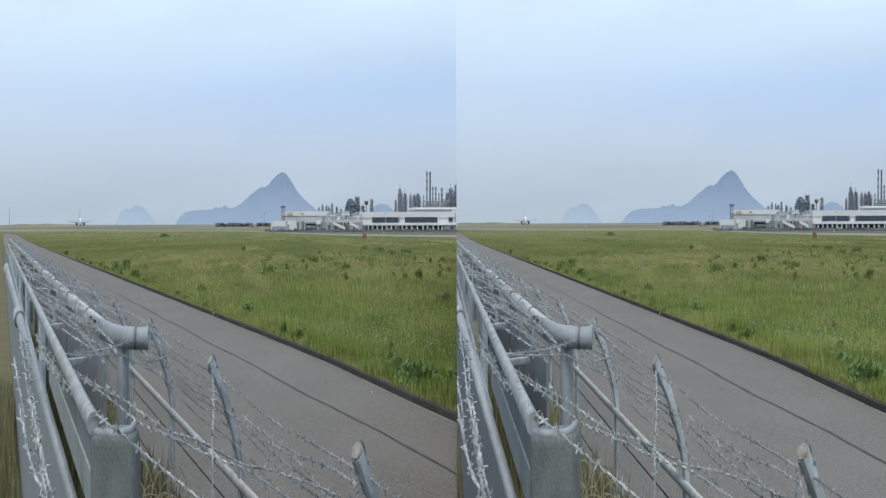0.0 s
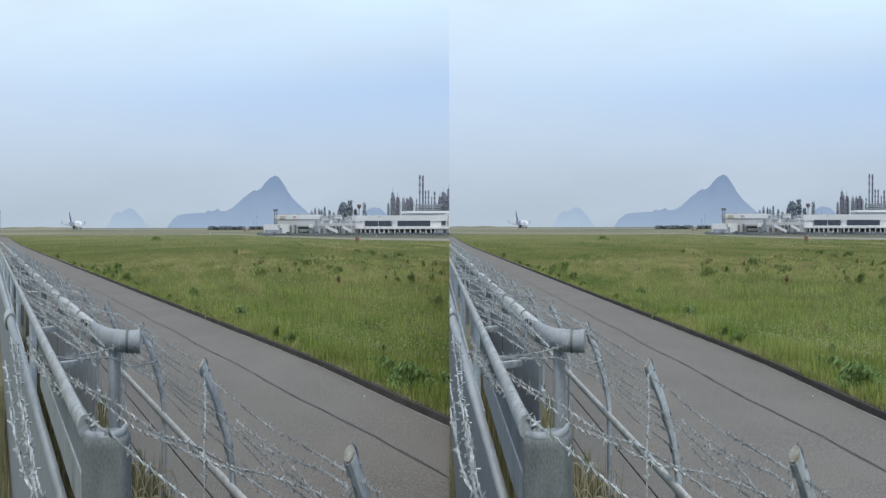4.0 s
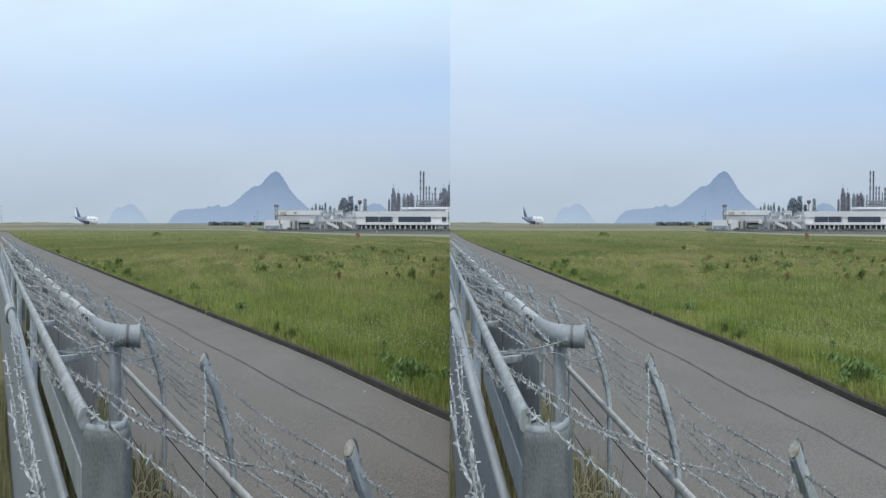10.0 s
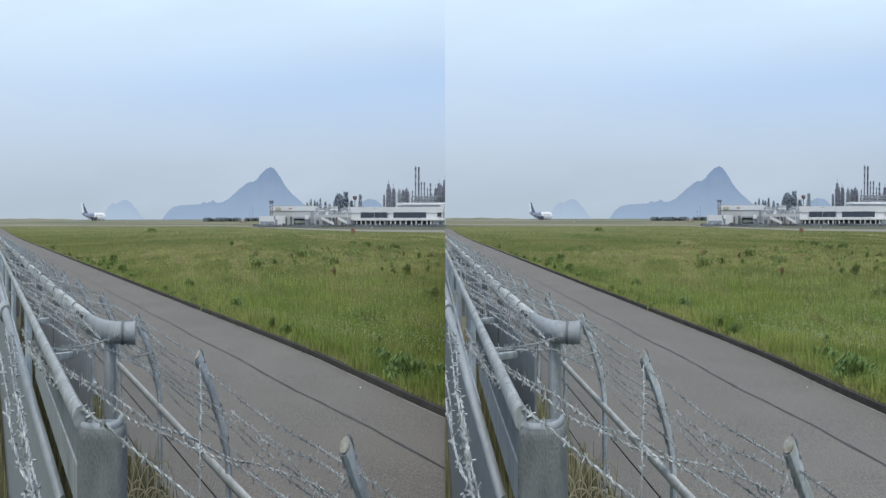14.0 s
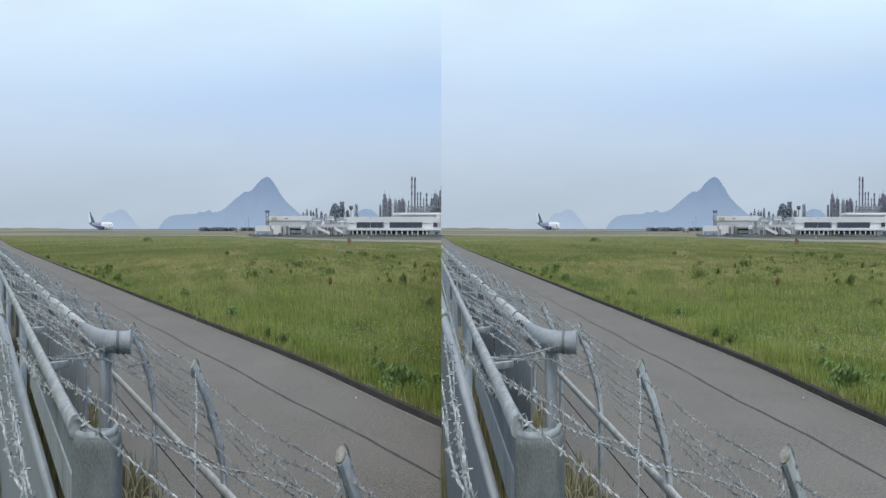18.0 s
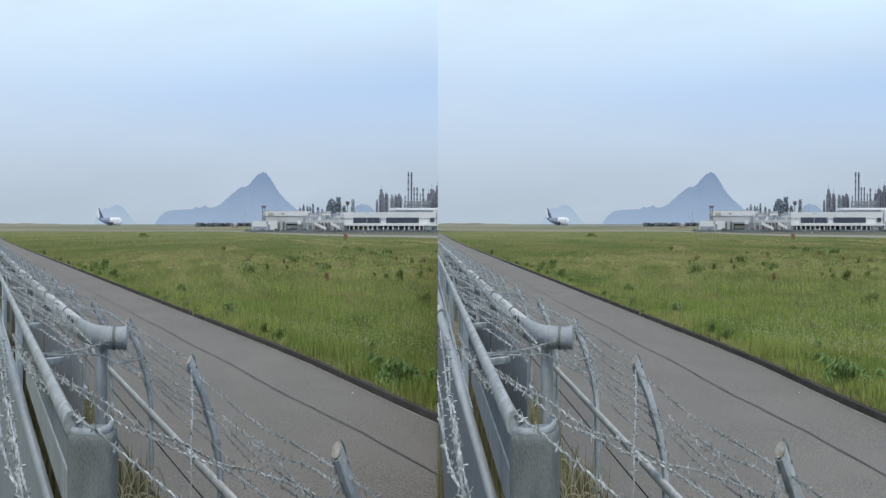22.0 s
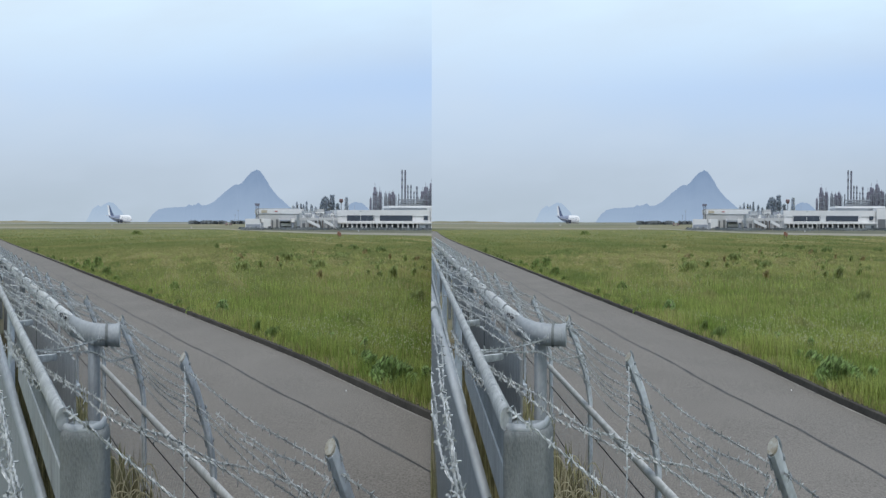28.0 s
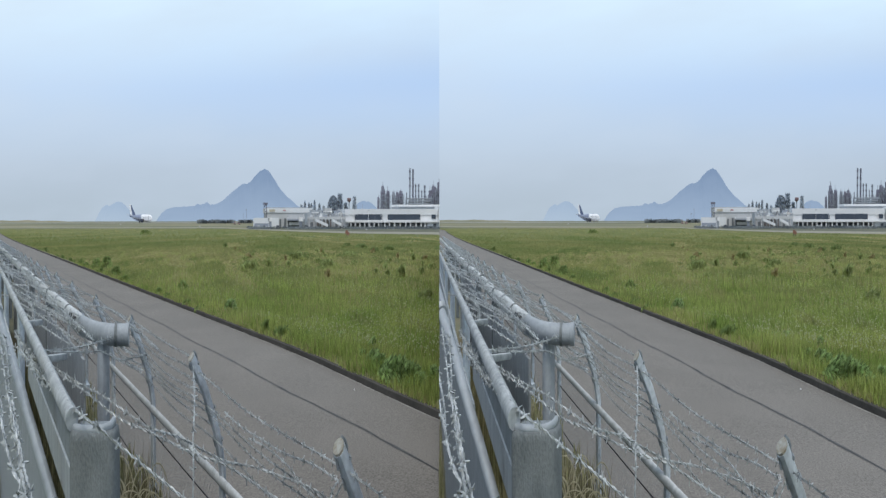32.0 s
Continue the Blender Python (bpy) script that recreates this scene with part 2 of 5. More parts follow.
DRYFIELD = surface("dry_airfield_grass", (0.27, 0.245, 0.165), (0.105, 0.13, 0.08), 0.95, 0, 0.02, 0.10, 0, 0.85, spec=0.05, squash=(0.4, 1.4, 1))
WHITEWALL = surface("white_wall_paint", (0.72, 0.73, 0.74), (0.60, 0.62, 0.64), 0.8, 0, 0.05, 0.8, 0, 0.6)
PALEWALL = surface("pale_grey_wall_panel", (0.55, 0.56, 0.56), (0.44, 0.45, 0.46), 0.8, 0, 0.05, 0.8, 0, 0.6)
GREYWALL = surface("grey_wall_panel", (0.40, 0.43, 0.46), (0.32, 0.35, 0.38), 0.8, 0, 0.05, 0.8, 0, 0.6)
GLASS = surface("dark_window_glass", (0.06, 0.075, 0.105), (0.045, 0.058, 0.08), 0.2, 0, 0.3, 2, 0)
# Shade of recesses and openings put into a colour; also dark truck paint.
SHADE = surface("recess_shade_dark_paint", (0.17, 0.185, 0.20), None, 0.9, 0, 0.1, 1, 0)
ROOFGREY = surface("grey_roof_sheet", (0.40, 0.43, 0.46), None, 0.7, 0, 0.1, 1, 0)
# Grey-blue base colours with the haze over the distant plant painted in.
PLANTGREY = surface("plant_steelwork", (0.33, 0.36, 0.41), (0.24, 0.27, 0.32), 0.7, 0.1, 0.06, 0.6, 0)
PLANTDARK = surface("dark_plant_tower", (0.19, 0.195, 0.25), (0.12, 0.125, 0.17), 0.8, 0, 0.10, 0.9, 0)
STACKRED = surface("chimney_red_band", (0.23, 0.15, 0.16), None, 0.8, 0, 0.1, 1, 0)
# Foliage colours made paler and bluer to paint in the haze.
FARTREE = surface("tree_foliage_with_haze", (0.52, 0.57, 0.63), (0.34, 0.39, 0.45), 0.9, 0, 0.1, 1, 0, island=0.3, spec=0.05, leaf=0.5)
HAZETREE = surface("conifer_foliage_with_haze", (0.74, 0.79, 0.84), (0.52, 0.57, 0.63), 0.9, 0, 0.1, 1, 0, island=0.25, spec=0.05, leaf=0.5)
GUTTER = surface("pale_gutter_concrete", (0.36, 0.345, 0.32), (0.20, 0.195, 0.18), 0.95, 0, 1.5, 12, 0.3, spec=0.1)
HEDGE = surface("dark_hedge", (0.21, 0.235, 0.245), (0.15, 0.17, 0.18), 0.9, 0, 0.1, 1, 0, island=0.3, spec=0.05, leaf=0.3)
SIGNRED = surface("red_marker_paint", (0.27, 0.125, 0.09), (0.19, 0.095, 0.07), 0.7, 0, 1, 8, 0)
WHITE = surface("white_paint", (0.80, 0.80, 0.80), (0.70, 0.70, 0.70), 0.5, 0, 0.3, 3, 0)
PLANEWHITE = surface("white_aircraft_paint", (0.84, 0.85, 0.87), (0.76, 0.78, 0.80), 0.3, 0, 0.2, 2, 0)
PLANEBLUE = surface("dark_blue_aircraft_paint", (0.12, 0.155, 0.26), (0.09, 0.12, 0.21), 0.3, 0, 0.2, 2, 0)
PLANEPALE = surface("pale_blue_aircraft_paint", (0.30, 0.34, 0.45), (0.23, 0.27, 0.37), 0.35, 0, 0.2, 2, 0)
PLANEGREY = surface("grey_aircraft_metal", (0.36, 0.38, 0.42), (0.27, 0.29, 0.33), 0.4, 0.2, 0.3, 3, 0)
ENGINE = surface("dark_engine_cowling", (0.075, 0.085, 0.12), (0.05, 0.055, 0.08), 0.4, 0.1, 0.3, 3, 0)
TYRE = surface("black_tyre_rubber", (0.025, 0.025, 0.027), None, 0.85)


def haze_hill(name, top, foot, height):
    """A far backdrop whose haze is a painted glow, paler towards its foot."""
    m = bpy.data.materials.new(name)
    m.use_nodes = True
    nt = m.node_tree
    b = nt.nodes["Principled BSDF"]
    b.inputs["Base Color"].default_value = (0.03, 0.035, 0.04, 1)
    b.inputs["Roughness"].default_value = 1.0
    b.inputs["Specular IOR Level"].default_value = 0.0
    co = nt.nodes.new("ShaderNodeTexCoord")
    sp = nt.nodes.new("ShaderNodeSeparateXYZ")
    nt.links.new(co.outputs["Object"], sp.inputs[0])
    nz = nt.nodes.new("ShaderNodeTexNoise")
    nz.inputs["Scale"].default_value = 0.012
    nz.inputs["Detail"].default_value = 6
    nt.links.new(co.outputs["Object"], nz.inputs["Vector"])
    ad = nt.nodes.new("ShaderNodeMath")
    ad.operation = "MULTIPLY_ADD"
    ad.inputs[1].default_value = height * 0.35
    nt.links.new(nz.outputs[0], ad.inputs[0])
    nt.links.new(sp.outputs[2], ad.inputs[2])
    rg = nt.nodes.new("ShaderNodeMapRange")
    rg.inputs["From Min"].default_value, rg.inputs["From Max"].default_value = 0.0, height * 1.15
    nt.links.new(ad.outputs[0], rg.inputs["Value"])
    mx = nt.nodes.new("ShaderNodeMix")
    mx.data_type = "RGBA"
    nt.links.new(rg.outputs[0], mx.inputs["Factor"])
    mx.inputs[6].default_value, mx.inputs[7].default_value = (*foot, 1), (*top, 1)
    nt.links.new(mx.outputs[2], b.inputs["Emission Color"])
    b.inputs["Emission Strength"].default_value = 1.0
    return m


# Blue haze glows from the hill surfaces; the scene has no air volume.
HILL = haze_hill("mountain_painted_haze", (0.185, 0.27, 0.42), (0.315, 0.415, 0.56), 215)
HILLFAR = haze_hill("far_hill_painted_haze", (0.325, 0.43, 0.575), (0.40, 0.50, 0.62), 110)

# ---- mesh building ----
ALONG = Vector((-0.4674, 0.88399, -0.00935))
ACROSS = Vector((0.88403, 0.46743, 0))


def fp(a, s, h):
    """A place by the fence: a metres off the path of the eye, s along, h below the eye."""
    return ACROSS * a + ALONG * s + Vector((0, 0, EYE - h))


def ground_z(y):
    """The land falls gently away, then rises again to the runway."""
    return float(np.interp(y, (0, 150, 220, 300, 360, 420, 520, 630, 720, 850, 5000), (0, -1.6, -2.2, -2.55, -2.45, -2.2, -1.5, -0.75, -0.6, -0.6, -18.0)))


class Shape:
    def __init__(self):
        self.v, self.f, self.smooth = [], [], False

    def add(self, verts, faces):
        k = len(self.v)
        self.v += [tuple(p) for p in verts]
        self.f += [tuple(i + k for i in q) for q in faces]
        return self

    def box(self, x0, x1, y0, y1, z0, z1):
        return self.hexa([(x0, y0, z0), (x1, y0, z0), (x1, y1, z0), (x0, y1, z0), (x0, y0, z1), (x1, y0, z1), (x1, y1, z1), (x0, y1, z1)])

    def hexa(self, c):
        return self.add(c, [(0, 3, 2, 1), (4, 5, 6, 7), (0, 1, 5, 4), (1, 2, 6, 5), (2, 3, 7, 6), (3, 0, 4, 7)])

    def beam(self, p, q, side, up, w, h):
        """A bar from p to q, w wide along side and h high along up, with its top at the line p-q."""
        p, q, side, up = Vector(p), Vector(q), Vector(side), Vector(up)
        c = [e + side * (w * sx) + up * (h * sz) for sz in (-1, 0) for e, sx in ((p, -0.5), (p, 0.5), (q, 0.5), (q, -0.5))]
        return self.hexa(c)

    def tube(self, pts, r, n=8, cap=True, r_end=None):
        pts = [Vector(p) for p in pts]
        self.smooth = True
        rings, ref = [], None
        for i, p in enumerate(pts):
            t = (pts[min(i + 1, len(pts) - 1)] - pts[max(i - 1, 0)]).normalized()
            if ref is None:
                ref = t.orthogonal().normalized()
            ref = (ref - t * ref.dot(t)).normalized()
            side = t.cross(ref)
            rad = r if r_end is None else r + (r_end - r) * i / (len(pts) - 1)
            rings.append([p + (ref * math.cos(a) + side * math.sin(a)) * rad for a in (2 * math.pi * j / n for j in range(n))])
        v = [p for ring in rings for p in ring]
        f = [(i * n + j, i * n + (j + 1) % n, (i + 1) * n + (j + 1) % n, (i + 1) * n + j) for i in range(len(pts) - 1) for j in range(n)]
        if cap:
            f += [tuple(range(n))[::-1], tuple((len(pts) - 1) * n + j for j in range(n))]
        return self.add(v, f)

    def lathe(self, x, y, profile, n=12):
        """Turned about an upright axis; profile: (radius, height) from the bottom up."""
        self.smooth = True
        v = [(x + r * math.cos(2 * math.pi * j / n), y + r * math.sin(2 * math.pi * j / n), z) for r, z in profile for j in range(n)]
        f = [(i * n + j, i * n + (j + 1) % n, (i + 1) * n + (j + 1) % n, (i + 1) * n + j) for i in range(len(profile) - 1) for j in range(n)]
        return self.add(v, f + [tuple(range(n))[::-1], tuple((len(profile) - 1) * n + j for j in range(n))])


COS, SIN = math.cos(DIP), math.sin(DIP)
SEAM = -5 / 1607.5
ROOTS = {}


class View:
    """One of the two views: a pressed, slanted copy of the place, cut off where the other begins."""

    def __init__(self, slant, shift, keep):
        self.slant, self.shift, self.keep = slant, shift, keep

    def to(self, pts):
        p = np.asarray(pts, float).reshape(-1, 3).copy()
        d = p[:, 1] * COS - (p[:, 2] - EYE) * SIN
        p[:, 0] = p[:, 0] * 0.5 + self.slant * d + self.shift
        return p

    def inside(self, p):
        d = p[:, 1] * COS - (p[:, 2] - EYE) * SIN
        return np.minimum(self.keep * (p[:, 0] - SEAM * d), (d - 0.4) * 10)

    def data(self, name, sh, mat, origin):
        p = self.to(sh.v)
        ok = self.inside(p)
        if ok.max() <= 0:
            return None
        me = bpy.data.meshes.new(name)
        me.from_pydata([tuple(q) for q in p], [], sh.f)
        if ok.min() < 0:
            bm = bmesh.new()
            bm.from_mesh(me)
            for co, no in (((0, 0, EYE), (-self.keep, self.keep * SEAM * COS, -self.keep * SEAM * SIN)), ((0, 0.4 * COS, EYE - 0.4 * SIN), (0, -COS, SIN))):
                bmesh.ops.bisect_plane(bm, geom=bm.verts[:] + bm.edges[:] + bm.faces[:], plane_co=co, plane_no=no, clear_outer=True)
            if not bm.faces:
                bm.free()
                return None
            bm.to_mesh(me)
            bm.free()
        me.transform(Matrix.Translation(-Vector(origin)))
        me.materials.append(mat)
        if sh.smooth:
            me.shade_smooth()
            me.set_sharp_from_angle(angle=radians(50))
        return me

    def thing(self, name, base, label, category, group="", kind=""):
        ob = new(name)
        ob.location = Vector(self.to([base])[0])
        ROOTS[ob.name] = Vector(ob.location)
        ob.empty_display_size = 0.1
        return tagged(ob, label, category, group, kind)

    def part(self, name, sh, mat, parent, label=""):
        root = ROOTS[parent.name]
        me = self.data(name, sh, mat, root)
        if me is None:
            return parent
        ob = new(name, me)
        ob.parent = parent
        ROOTS[ob.name] = root
        return tagged(ob, label)

    def solo(self, name, sh, mat, label, category, group="", kind=""):
        p = self.to(sh.v)
        p = p[self.inside(p) > 0] if (self.inside(p) > 0).any() else p
        origin = Vector(((p[:, 0].min() + p[:, 0].max()) / 2, (p[:, 1].min() + p[:, 1].max()) / 2, p[:, 2].min()))
        me = self.data(name, sh, mat, origin)
        if me is None:
            return None
        ob = new(name, me)
        ob.location = origin
        ROOTS[ob.name] = origin
        return tagged(ob, label, category, group, kind)

    def done(self, ob):
        """Drops a thing that lies wholly outside this view."""
        if not ob.children:
            bpy.data.objects.remove(ob)


VIEWS = (View(-392 / 1607.5, 0.0, -1), View(400 / 1607.5, -0.008, 1))

# ---- the ground, one sheet to the horizon ----
gm = Shape()
gys = [-40, 0, 20, 60, 100, 150, 185, 220, 260, 300, 330, 360, 390, 420, 470, 520, 575, 630, 675, 720, 780, 850, 1200, 2000, 3200, 4900]
gv = [(x, y, ground_z(y) - 0.03) for y in gys for x in (-4000, -400, 0, 400, 4000)]
gm.add(gv, [(i * 5 + j, i * 5 + j + 1, i * 5 + j + 6, i * 5 + j + 5) for i in range(len(gys) - 1) for j in range(4)])
GROUNDMAT = surface("meadow_ground", (0.19, 0.19, 0.08), (0.11, 0.14, 0.045), 0.95, 0, 0.09, 1.6, 0.4, 0.55, spec=0.05)
gme = bpy.data.meshes.new("ground")
gme.from_pydata(gv, [], gm.f)
gme.materials.append(GROUNDMAT)
tagged(new("ground", gme), "green and straw-coloured airfield meadow", "ground", kind="structure")


def strip(y0, y1, x0, x1, lift, steps=4):
    sh = Shape()
    ys = [y0 + (y1 - y0) * i / steps for i in range(steps + 1)]
    v = [(x, y, ground_z(y) + lift) for y in ys for x in (x0, x1)]
    return sh.add(v, [(2 * i, 2 * i + 1, 2 * i + 3, 2 * i + 2) for i in range(steps)])


def kerb_a(s):
    k = min(max((s - 7) / 9, 0), 1)
    return 10.88 + 0.57 * k * k * (3 - 2 * k) - 9.8 * min(max((s - 400) / 70, 0), 1)


def at_ground(a, s, lift=0.0):
    p = ACROSS * a + ALONG * s
    return Vector((p.x, p.y, ground_z(p.y) + lift))


def ribbon(a0, a1, steps, lift):
    """A strip of ground between two offsets from the fence."""
    sh = Shape()
    v = []
    for s in steps:
        v += [at_ground(a0(s), s, lift), at_ground(a1(s), s, lift)]
    return sh.add(v, [(2 * i, 2 * i + 1, 2 * i + 3, 2 * i + 2)[::-1] for i in range(len(steps) - 1)])


STEPS = [-2, 0, 2, 4, 6, 8, 10, 12, 14, 17, 20, 25, 30, 40, 50, 65, 80, 100, 130, 160, 200, 240, 285, 340, 400, 470]


def taxi_mid(x):
    return np.interp(x, (-600, 0, 40, 84, 130, 200, 300, 600), (500, 432, 374, 318, 292, 268, 250, 230))


def taxi_half(x):
    return np.interp(x, (-600, 0, 84, 130, 600), (9, 10, 22, 30, 34))


def build_ground(vw):
    tw = Shape()
    tv = []
    cols = [-600, -400, -250, -150, -80, -40, 0, 10, 20, 30, 40, 50, 62, 73, 84, 95, 107, 118, 130, 150, 175, 200, 250, 300, 600]
    for x in cols:
        yc, w = taxi_mid(x), taxi_half(x)
        for y in (yc - w, yc - w / 3, yc + w / 3, yc + w):
            tv.append((x, y, ground_z(y) + 0.06))
    tw.add(tv, [(4 * i + j, 4 * i + 4 + j, 4 * i + 5 + j, 4 * i + 1 + j)[::-1] for i in range(24) for j in range(3)])
    vw.solo("taxiway", tw, CONCRETE, "pale concrete taxiway across the airfield", "taxiway", kind="structure")
    av = []
    for x in cols[5:]:
        y0 = taxi_mid(x) + taxi_half(x) * 0.97
        av += [(x, y0 + (max(421, y0 + 1) - y0) * k / 6, ground_z(y0 + (max(421, y0 + 1) - y0) * k / 6) + 0.05) for k in range(7)]
    vw.solo("apron_verge", Shape().add(av, [(7 * i + j, 7 * i + j + 1, 7 * i + 8 + j, 7 * i + 7 + j)[::-1] for i in range(len(cols) - 6) for j in range(6)]), APRONGRASS, "dark olive rough grass in front of the terminal", "verge", kind="structure")
    vw.solo("dry_field", strip(404, 612, -900, 900, 0.02, 12), DRYFIELD, "dry brownish grass between taxiway and runway", "field", kind="structure")
    vw.solo("runway", strip(614, 660, -900, 900, 0.03), RUNWAY, "grey asphalt runway", "runway", kind="structure")
    vw.solo("far_field", strip(662, 1500, -1600, 1600, 0.02, 14), DRYFIELD, "dry grass beyond the runway", "field", kind="structure")
    vw.solo("road", ribbon(lambda s: 1.5, kerb_a, STEPS, 0.0), ASPHALT, "grey worn asphalt perimeter road", "road", kind="structure")
    vw.solo("tar_joint", ribbon(lambda s: 8.60 + 0.02 * math.sin(s * 3.1) + 0.05 * math.sin(s * 0.9) - 0.004 * s, lambda s: 8.675 + 0.03 * math.sin(s * 5.3) * math.sin(s * 1.7) + 0.05 * math.sin(s * 0.9) - 0.004 * s, [i * 0.5 for i in range(-2, 160)], 0.005), TAR, "dark tar joint along the asphalt road", "joint", kind="structure")
    kb = Shape()
    v = []
    for s in STEPS:
        for a, z in ((0, -0.02), (0.015, 0.095), (0.03, 0.108), (0.17, 0.112)):
            v.append(at_ground(kerb_a(s) + a, s, z))
    kb.add(v, [(4 * i + j, 4 * i + 4 + j, 4 * i + 5 + j, 4 * i + 1 + j) for i in range(len(STEPS) - 1) for j in range(3)])
    vw.solo("kerb", kb, KERB, "dark dirty concrete kerb beside the road", "kerb", kind="structure")
    vw.solo("verge", ribbon(lambda s: kerb_a(s) + 0.17, lambda s: kerb_a(s) + (0.85 if s < 26 else 0.35), STEPS, 0.106), EDGE, "sandy soil edge behind the kerb", "verge", kind="structure")
    vw.solo("gutter_line", ribbon(lambda s: kerb_a(s) - 0.055 - 0.012 * math.sin(s * 2.3), lambda s: kerb_a(s) - 0.004, [4 + i * 0.5 for i in range(60)], 0.004), GUTTER, "thin pale concrete line at the foot of the kerb", "gutter", kind="structure")
    vw.solo("pebble", Shape().lathe(4.258, 14.434, [(0.01, -0.159), (0.024, -0.159 + 0.012), (0.016, -0.159 + 0.024)], 7), WHITE, "small white stone lying on the road", "stone")
    # raised bank on which the fences stand
    bk = Shape()
    v = []
    for s in STEPS:
        v += [fp(-6, s, 2.55), fp(0.245, s, 2.5), fp(0.30, s, 1.5), fp(1.65, s, 1.55), fp(1.95, s, EYE + 0.05)]
    bk.add(v, [(5 * i + j, 5 * i + 1 + j, 5 * i + 6 + j, 5 * i + 5 + j) for i in range(len(STEPS) - 1) for j in range(4)])
    vw.solo("bank", bk, BANK, "raised bank of dry soil under the fence", "bank", kind="structure")


def build_distance(vw):
    def hill(name, ridge, y, mat, thick, label):
        """A ridge line lifted into a rounded mountain."""
        sh = Shape()
        sh.smooth = True
        rows = 9
        v = []
        # tree-clad skyline: small bumps between the main points of the ridge
        fine = []
        for (x0, z0), (x1, z1) in zip(ridge, ridge[1:]):
            for k in range(6):
                u = k / 6
                x = x0 + (x1 - x0) * u
                fine.append((x, z0 + (z1 - z0) * u + y / 1607.5 * 1.3 * noise.noise((x * 0.05, y * 0.01, 2.0)) * (0 < k)))
        ridge = fine + [ridge[-1]]
        for j in range(rows):
            k = math.sin(math.pi * j / (rows - 1))
            for i, (x, z) in enumerate(ridge):
                wob = 1 + 0.06 * noise.noise((i * 0.12, j * 0.9, y * 0.01)) * (0 < j < rows - 1) * (j != rows // 2)
                v.append((x, y + thick * (j / (rows - 1) - 0.5), -20 + (z + 20) * k * wob))
        m = len(ridge)
        sh.add(v, [(j * m + i, j * m + i + 1, j * m + m + i + 1, j * m + m + i) for j in range(rows - 1) for i in range(m - 1)])
        vw.solo(name, sh, mat, label, "mountain", kind="structure")

    D1 = 3600
    hill("backdrop_mountain", ((-483.7, -10.83), (-474.8, 7.08), (-456.9, 24.99), (-425.5, 38.42), (-367.3, 45.14), (-277.7, 47.38), (-210.5, 49.61), (-179.2, 58.57), (-156.8, 54.09), (-125.4, 60.81), (-107.5, 65.29), (-80.6, 54.09), (-31.4, 58.57), (13.4, 69.76), (58.2, 89.91), (103.0, 110.06), (147.8, 127.97), (179.2, 136.93), (206.0, 136.93), (232.9, 143.64), (268.7, 166.03), (304.6, 183.94), (331.4, 192.90), (353.8, 195.13), (376.2, 190.66), (403.1, 172.75), (438.9, 141.40), (474.8, 114.54), (519.6, 89.91), (564.4, 69.76), (618.1, 42.90), (685.3, 13.79), (752.5, -6.36)), D1, HILL, 700, "blue mountain ridge with one steep peak, its haze painted on")
    hill("backdrop_hill", ((-1144.9, -13.44), (-1128.8, 23.99), (-1112.8, 50.73), (-1080.7, 64.10), (-1043.2, 58.76), (-1011.1, 72.13), (-973.7, 80.15), (-936.2, 77.47), (-898.8, 61.43), (-866.7, 40.04), (-834.6, 13.30), (-791.8, -13.44)), 4300, HILLFAR, 500, "pale blue twin-topped hill, its haze painted on")
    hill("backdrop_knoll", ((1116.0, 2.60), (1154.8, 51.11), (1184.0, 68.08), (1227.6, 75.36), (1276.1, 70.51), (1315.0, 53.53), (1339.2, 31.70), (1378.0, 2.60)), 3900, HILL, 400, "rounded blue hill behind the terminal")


# ---- fences ----
def barbed(vw, parent, pts, name="barbed_wire", coarse=False, barb=0.075, label="", thick=1.0, mat=None):
    """Two wires twisted round one another, with a knot of four spikes every hand's width."""
    pts = [Vector(p) for p in pts]
    # smooth the line
    line = []
    for i in range(len(pts) - 1):
        p0, p1, p2, p3 = pts[max(i - 1, 0)], pts[i], pts[i + 1], pts[min(i + 2, len(pts) - 1)]
        seg = max(3, int((p2 - p1).length / (0.10 if coarse else 0.01)))
        for k in range(seg):
            t = k / seg
            line.append(0.5 * ((2 * p1) + (p2 - p0) * t + (2 * p0 - 5 * p1 + 4 * p2 - p3) * t * t + (3 * p1 - p0 - 3 * p2 + p3) * t ** 3))
    line.append(pts[-1])
    sh = Shape()
    wk = min(max(sum(p.y for p in pts) / len(pts) / 2.1, 0.88), 1.15) * thick
    if coarse:
        sh.tube(line, 0.0055 * thick, 4, False)
    else:
        for ph in (0, math.pi):
            tw = []
            for i, p in enumerate(line):
                t = (line[min(i + 1, len(line) - 1)] - line[max(i - 1, 0)]).normalized()
                u = t.orthogonal().normalized()
                w = t.cross(u)
                a = i * 1.7 + ph
                tw.append(p + (u * math.cos(a) + w * math.sin(a)) * 0.0024 * wk)
            sh.tube(tw, 0.0023 * wk, 3, False)
    run = random.random() * barb
    for i in range(len(line) - 1):
        run += (line[i + 1] - line[i]).length
        if run < barb:
            continue
        run -= barb
        p, t = line[i], (line[i + 1] - line[i]).normalized()
        a0 = random.random() * 3.1
        u = t.orthogonal().normalized()
        w = t.cross(u)
        for k in range(4):
            a = a0 + k * 1.57 + random.uniform(-0.3, 0.3)
            tip = p + (u * math.cos(a) + w * math.sin(a)) * random.uniform(0.011, 0.017) * wk + t * random.uniform(-0.01, 0.01)
            sh.tube([p + t * (0.004 * (k - 1.5)), tip], 0.0034 * wk, 3, False, 0.0019 * wk)
    sh.smooth = False
    return vw.part(name, sh, mat or WIRE, parent, label)


ARM_S = [1.70, 3.48, 5.29, 7.18] + [9.27 + 2.09 * i for i in range(40)]


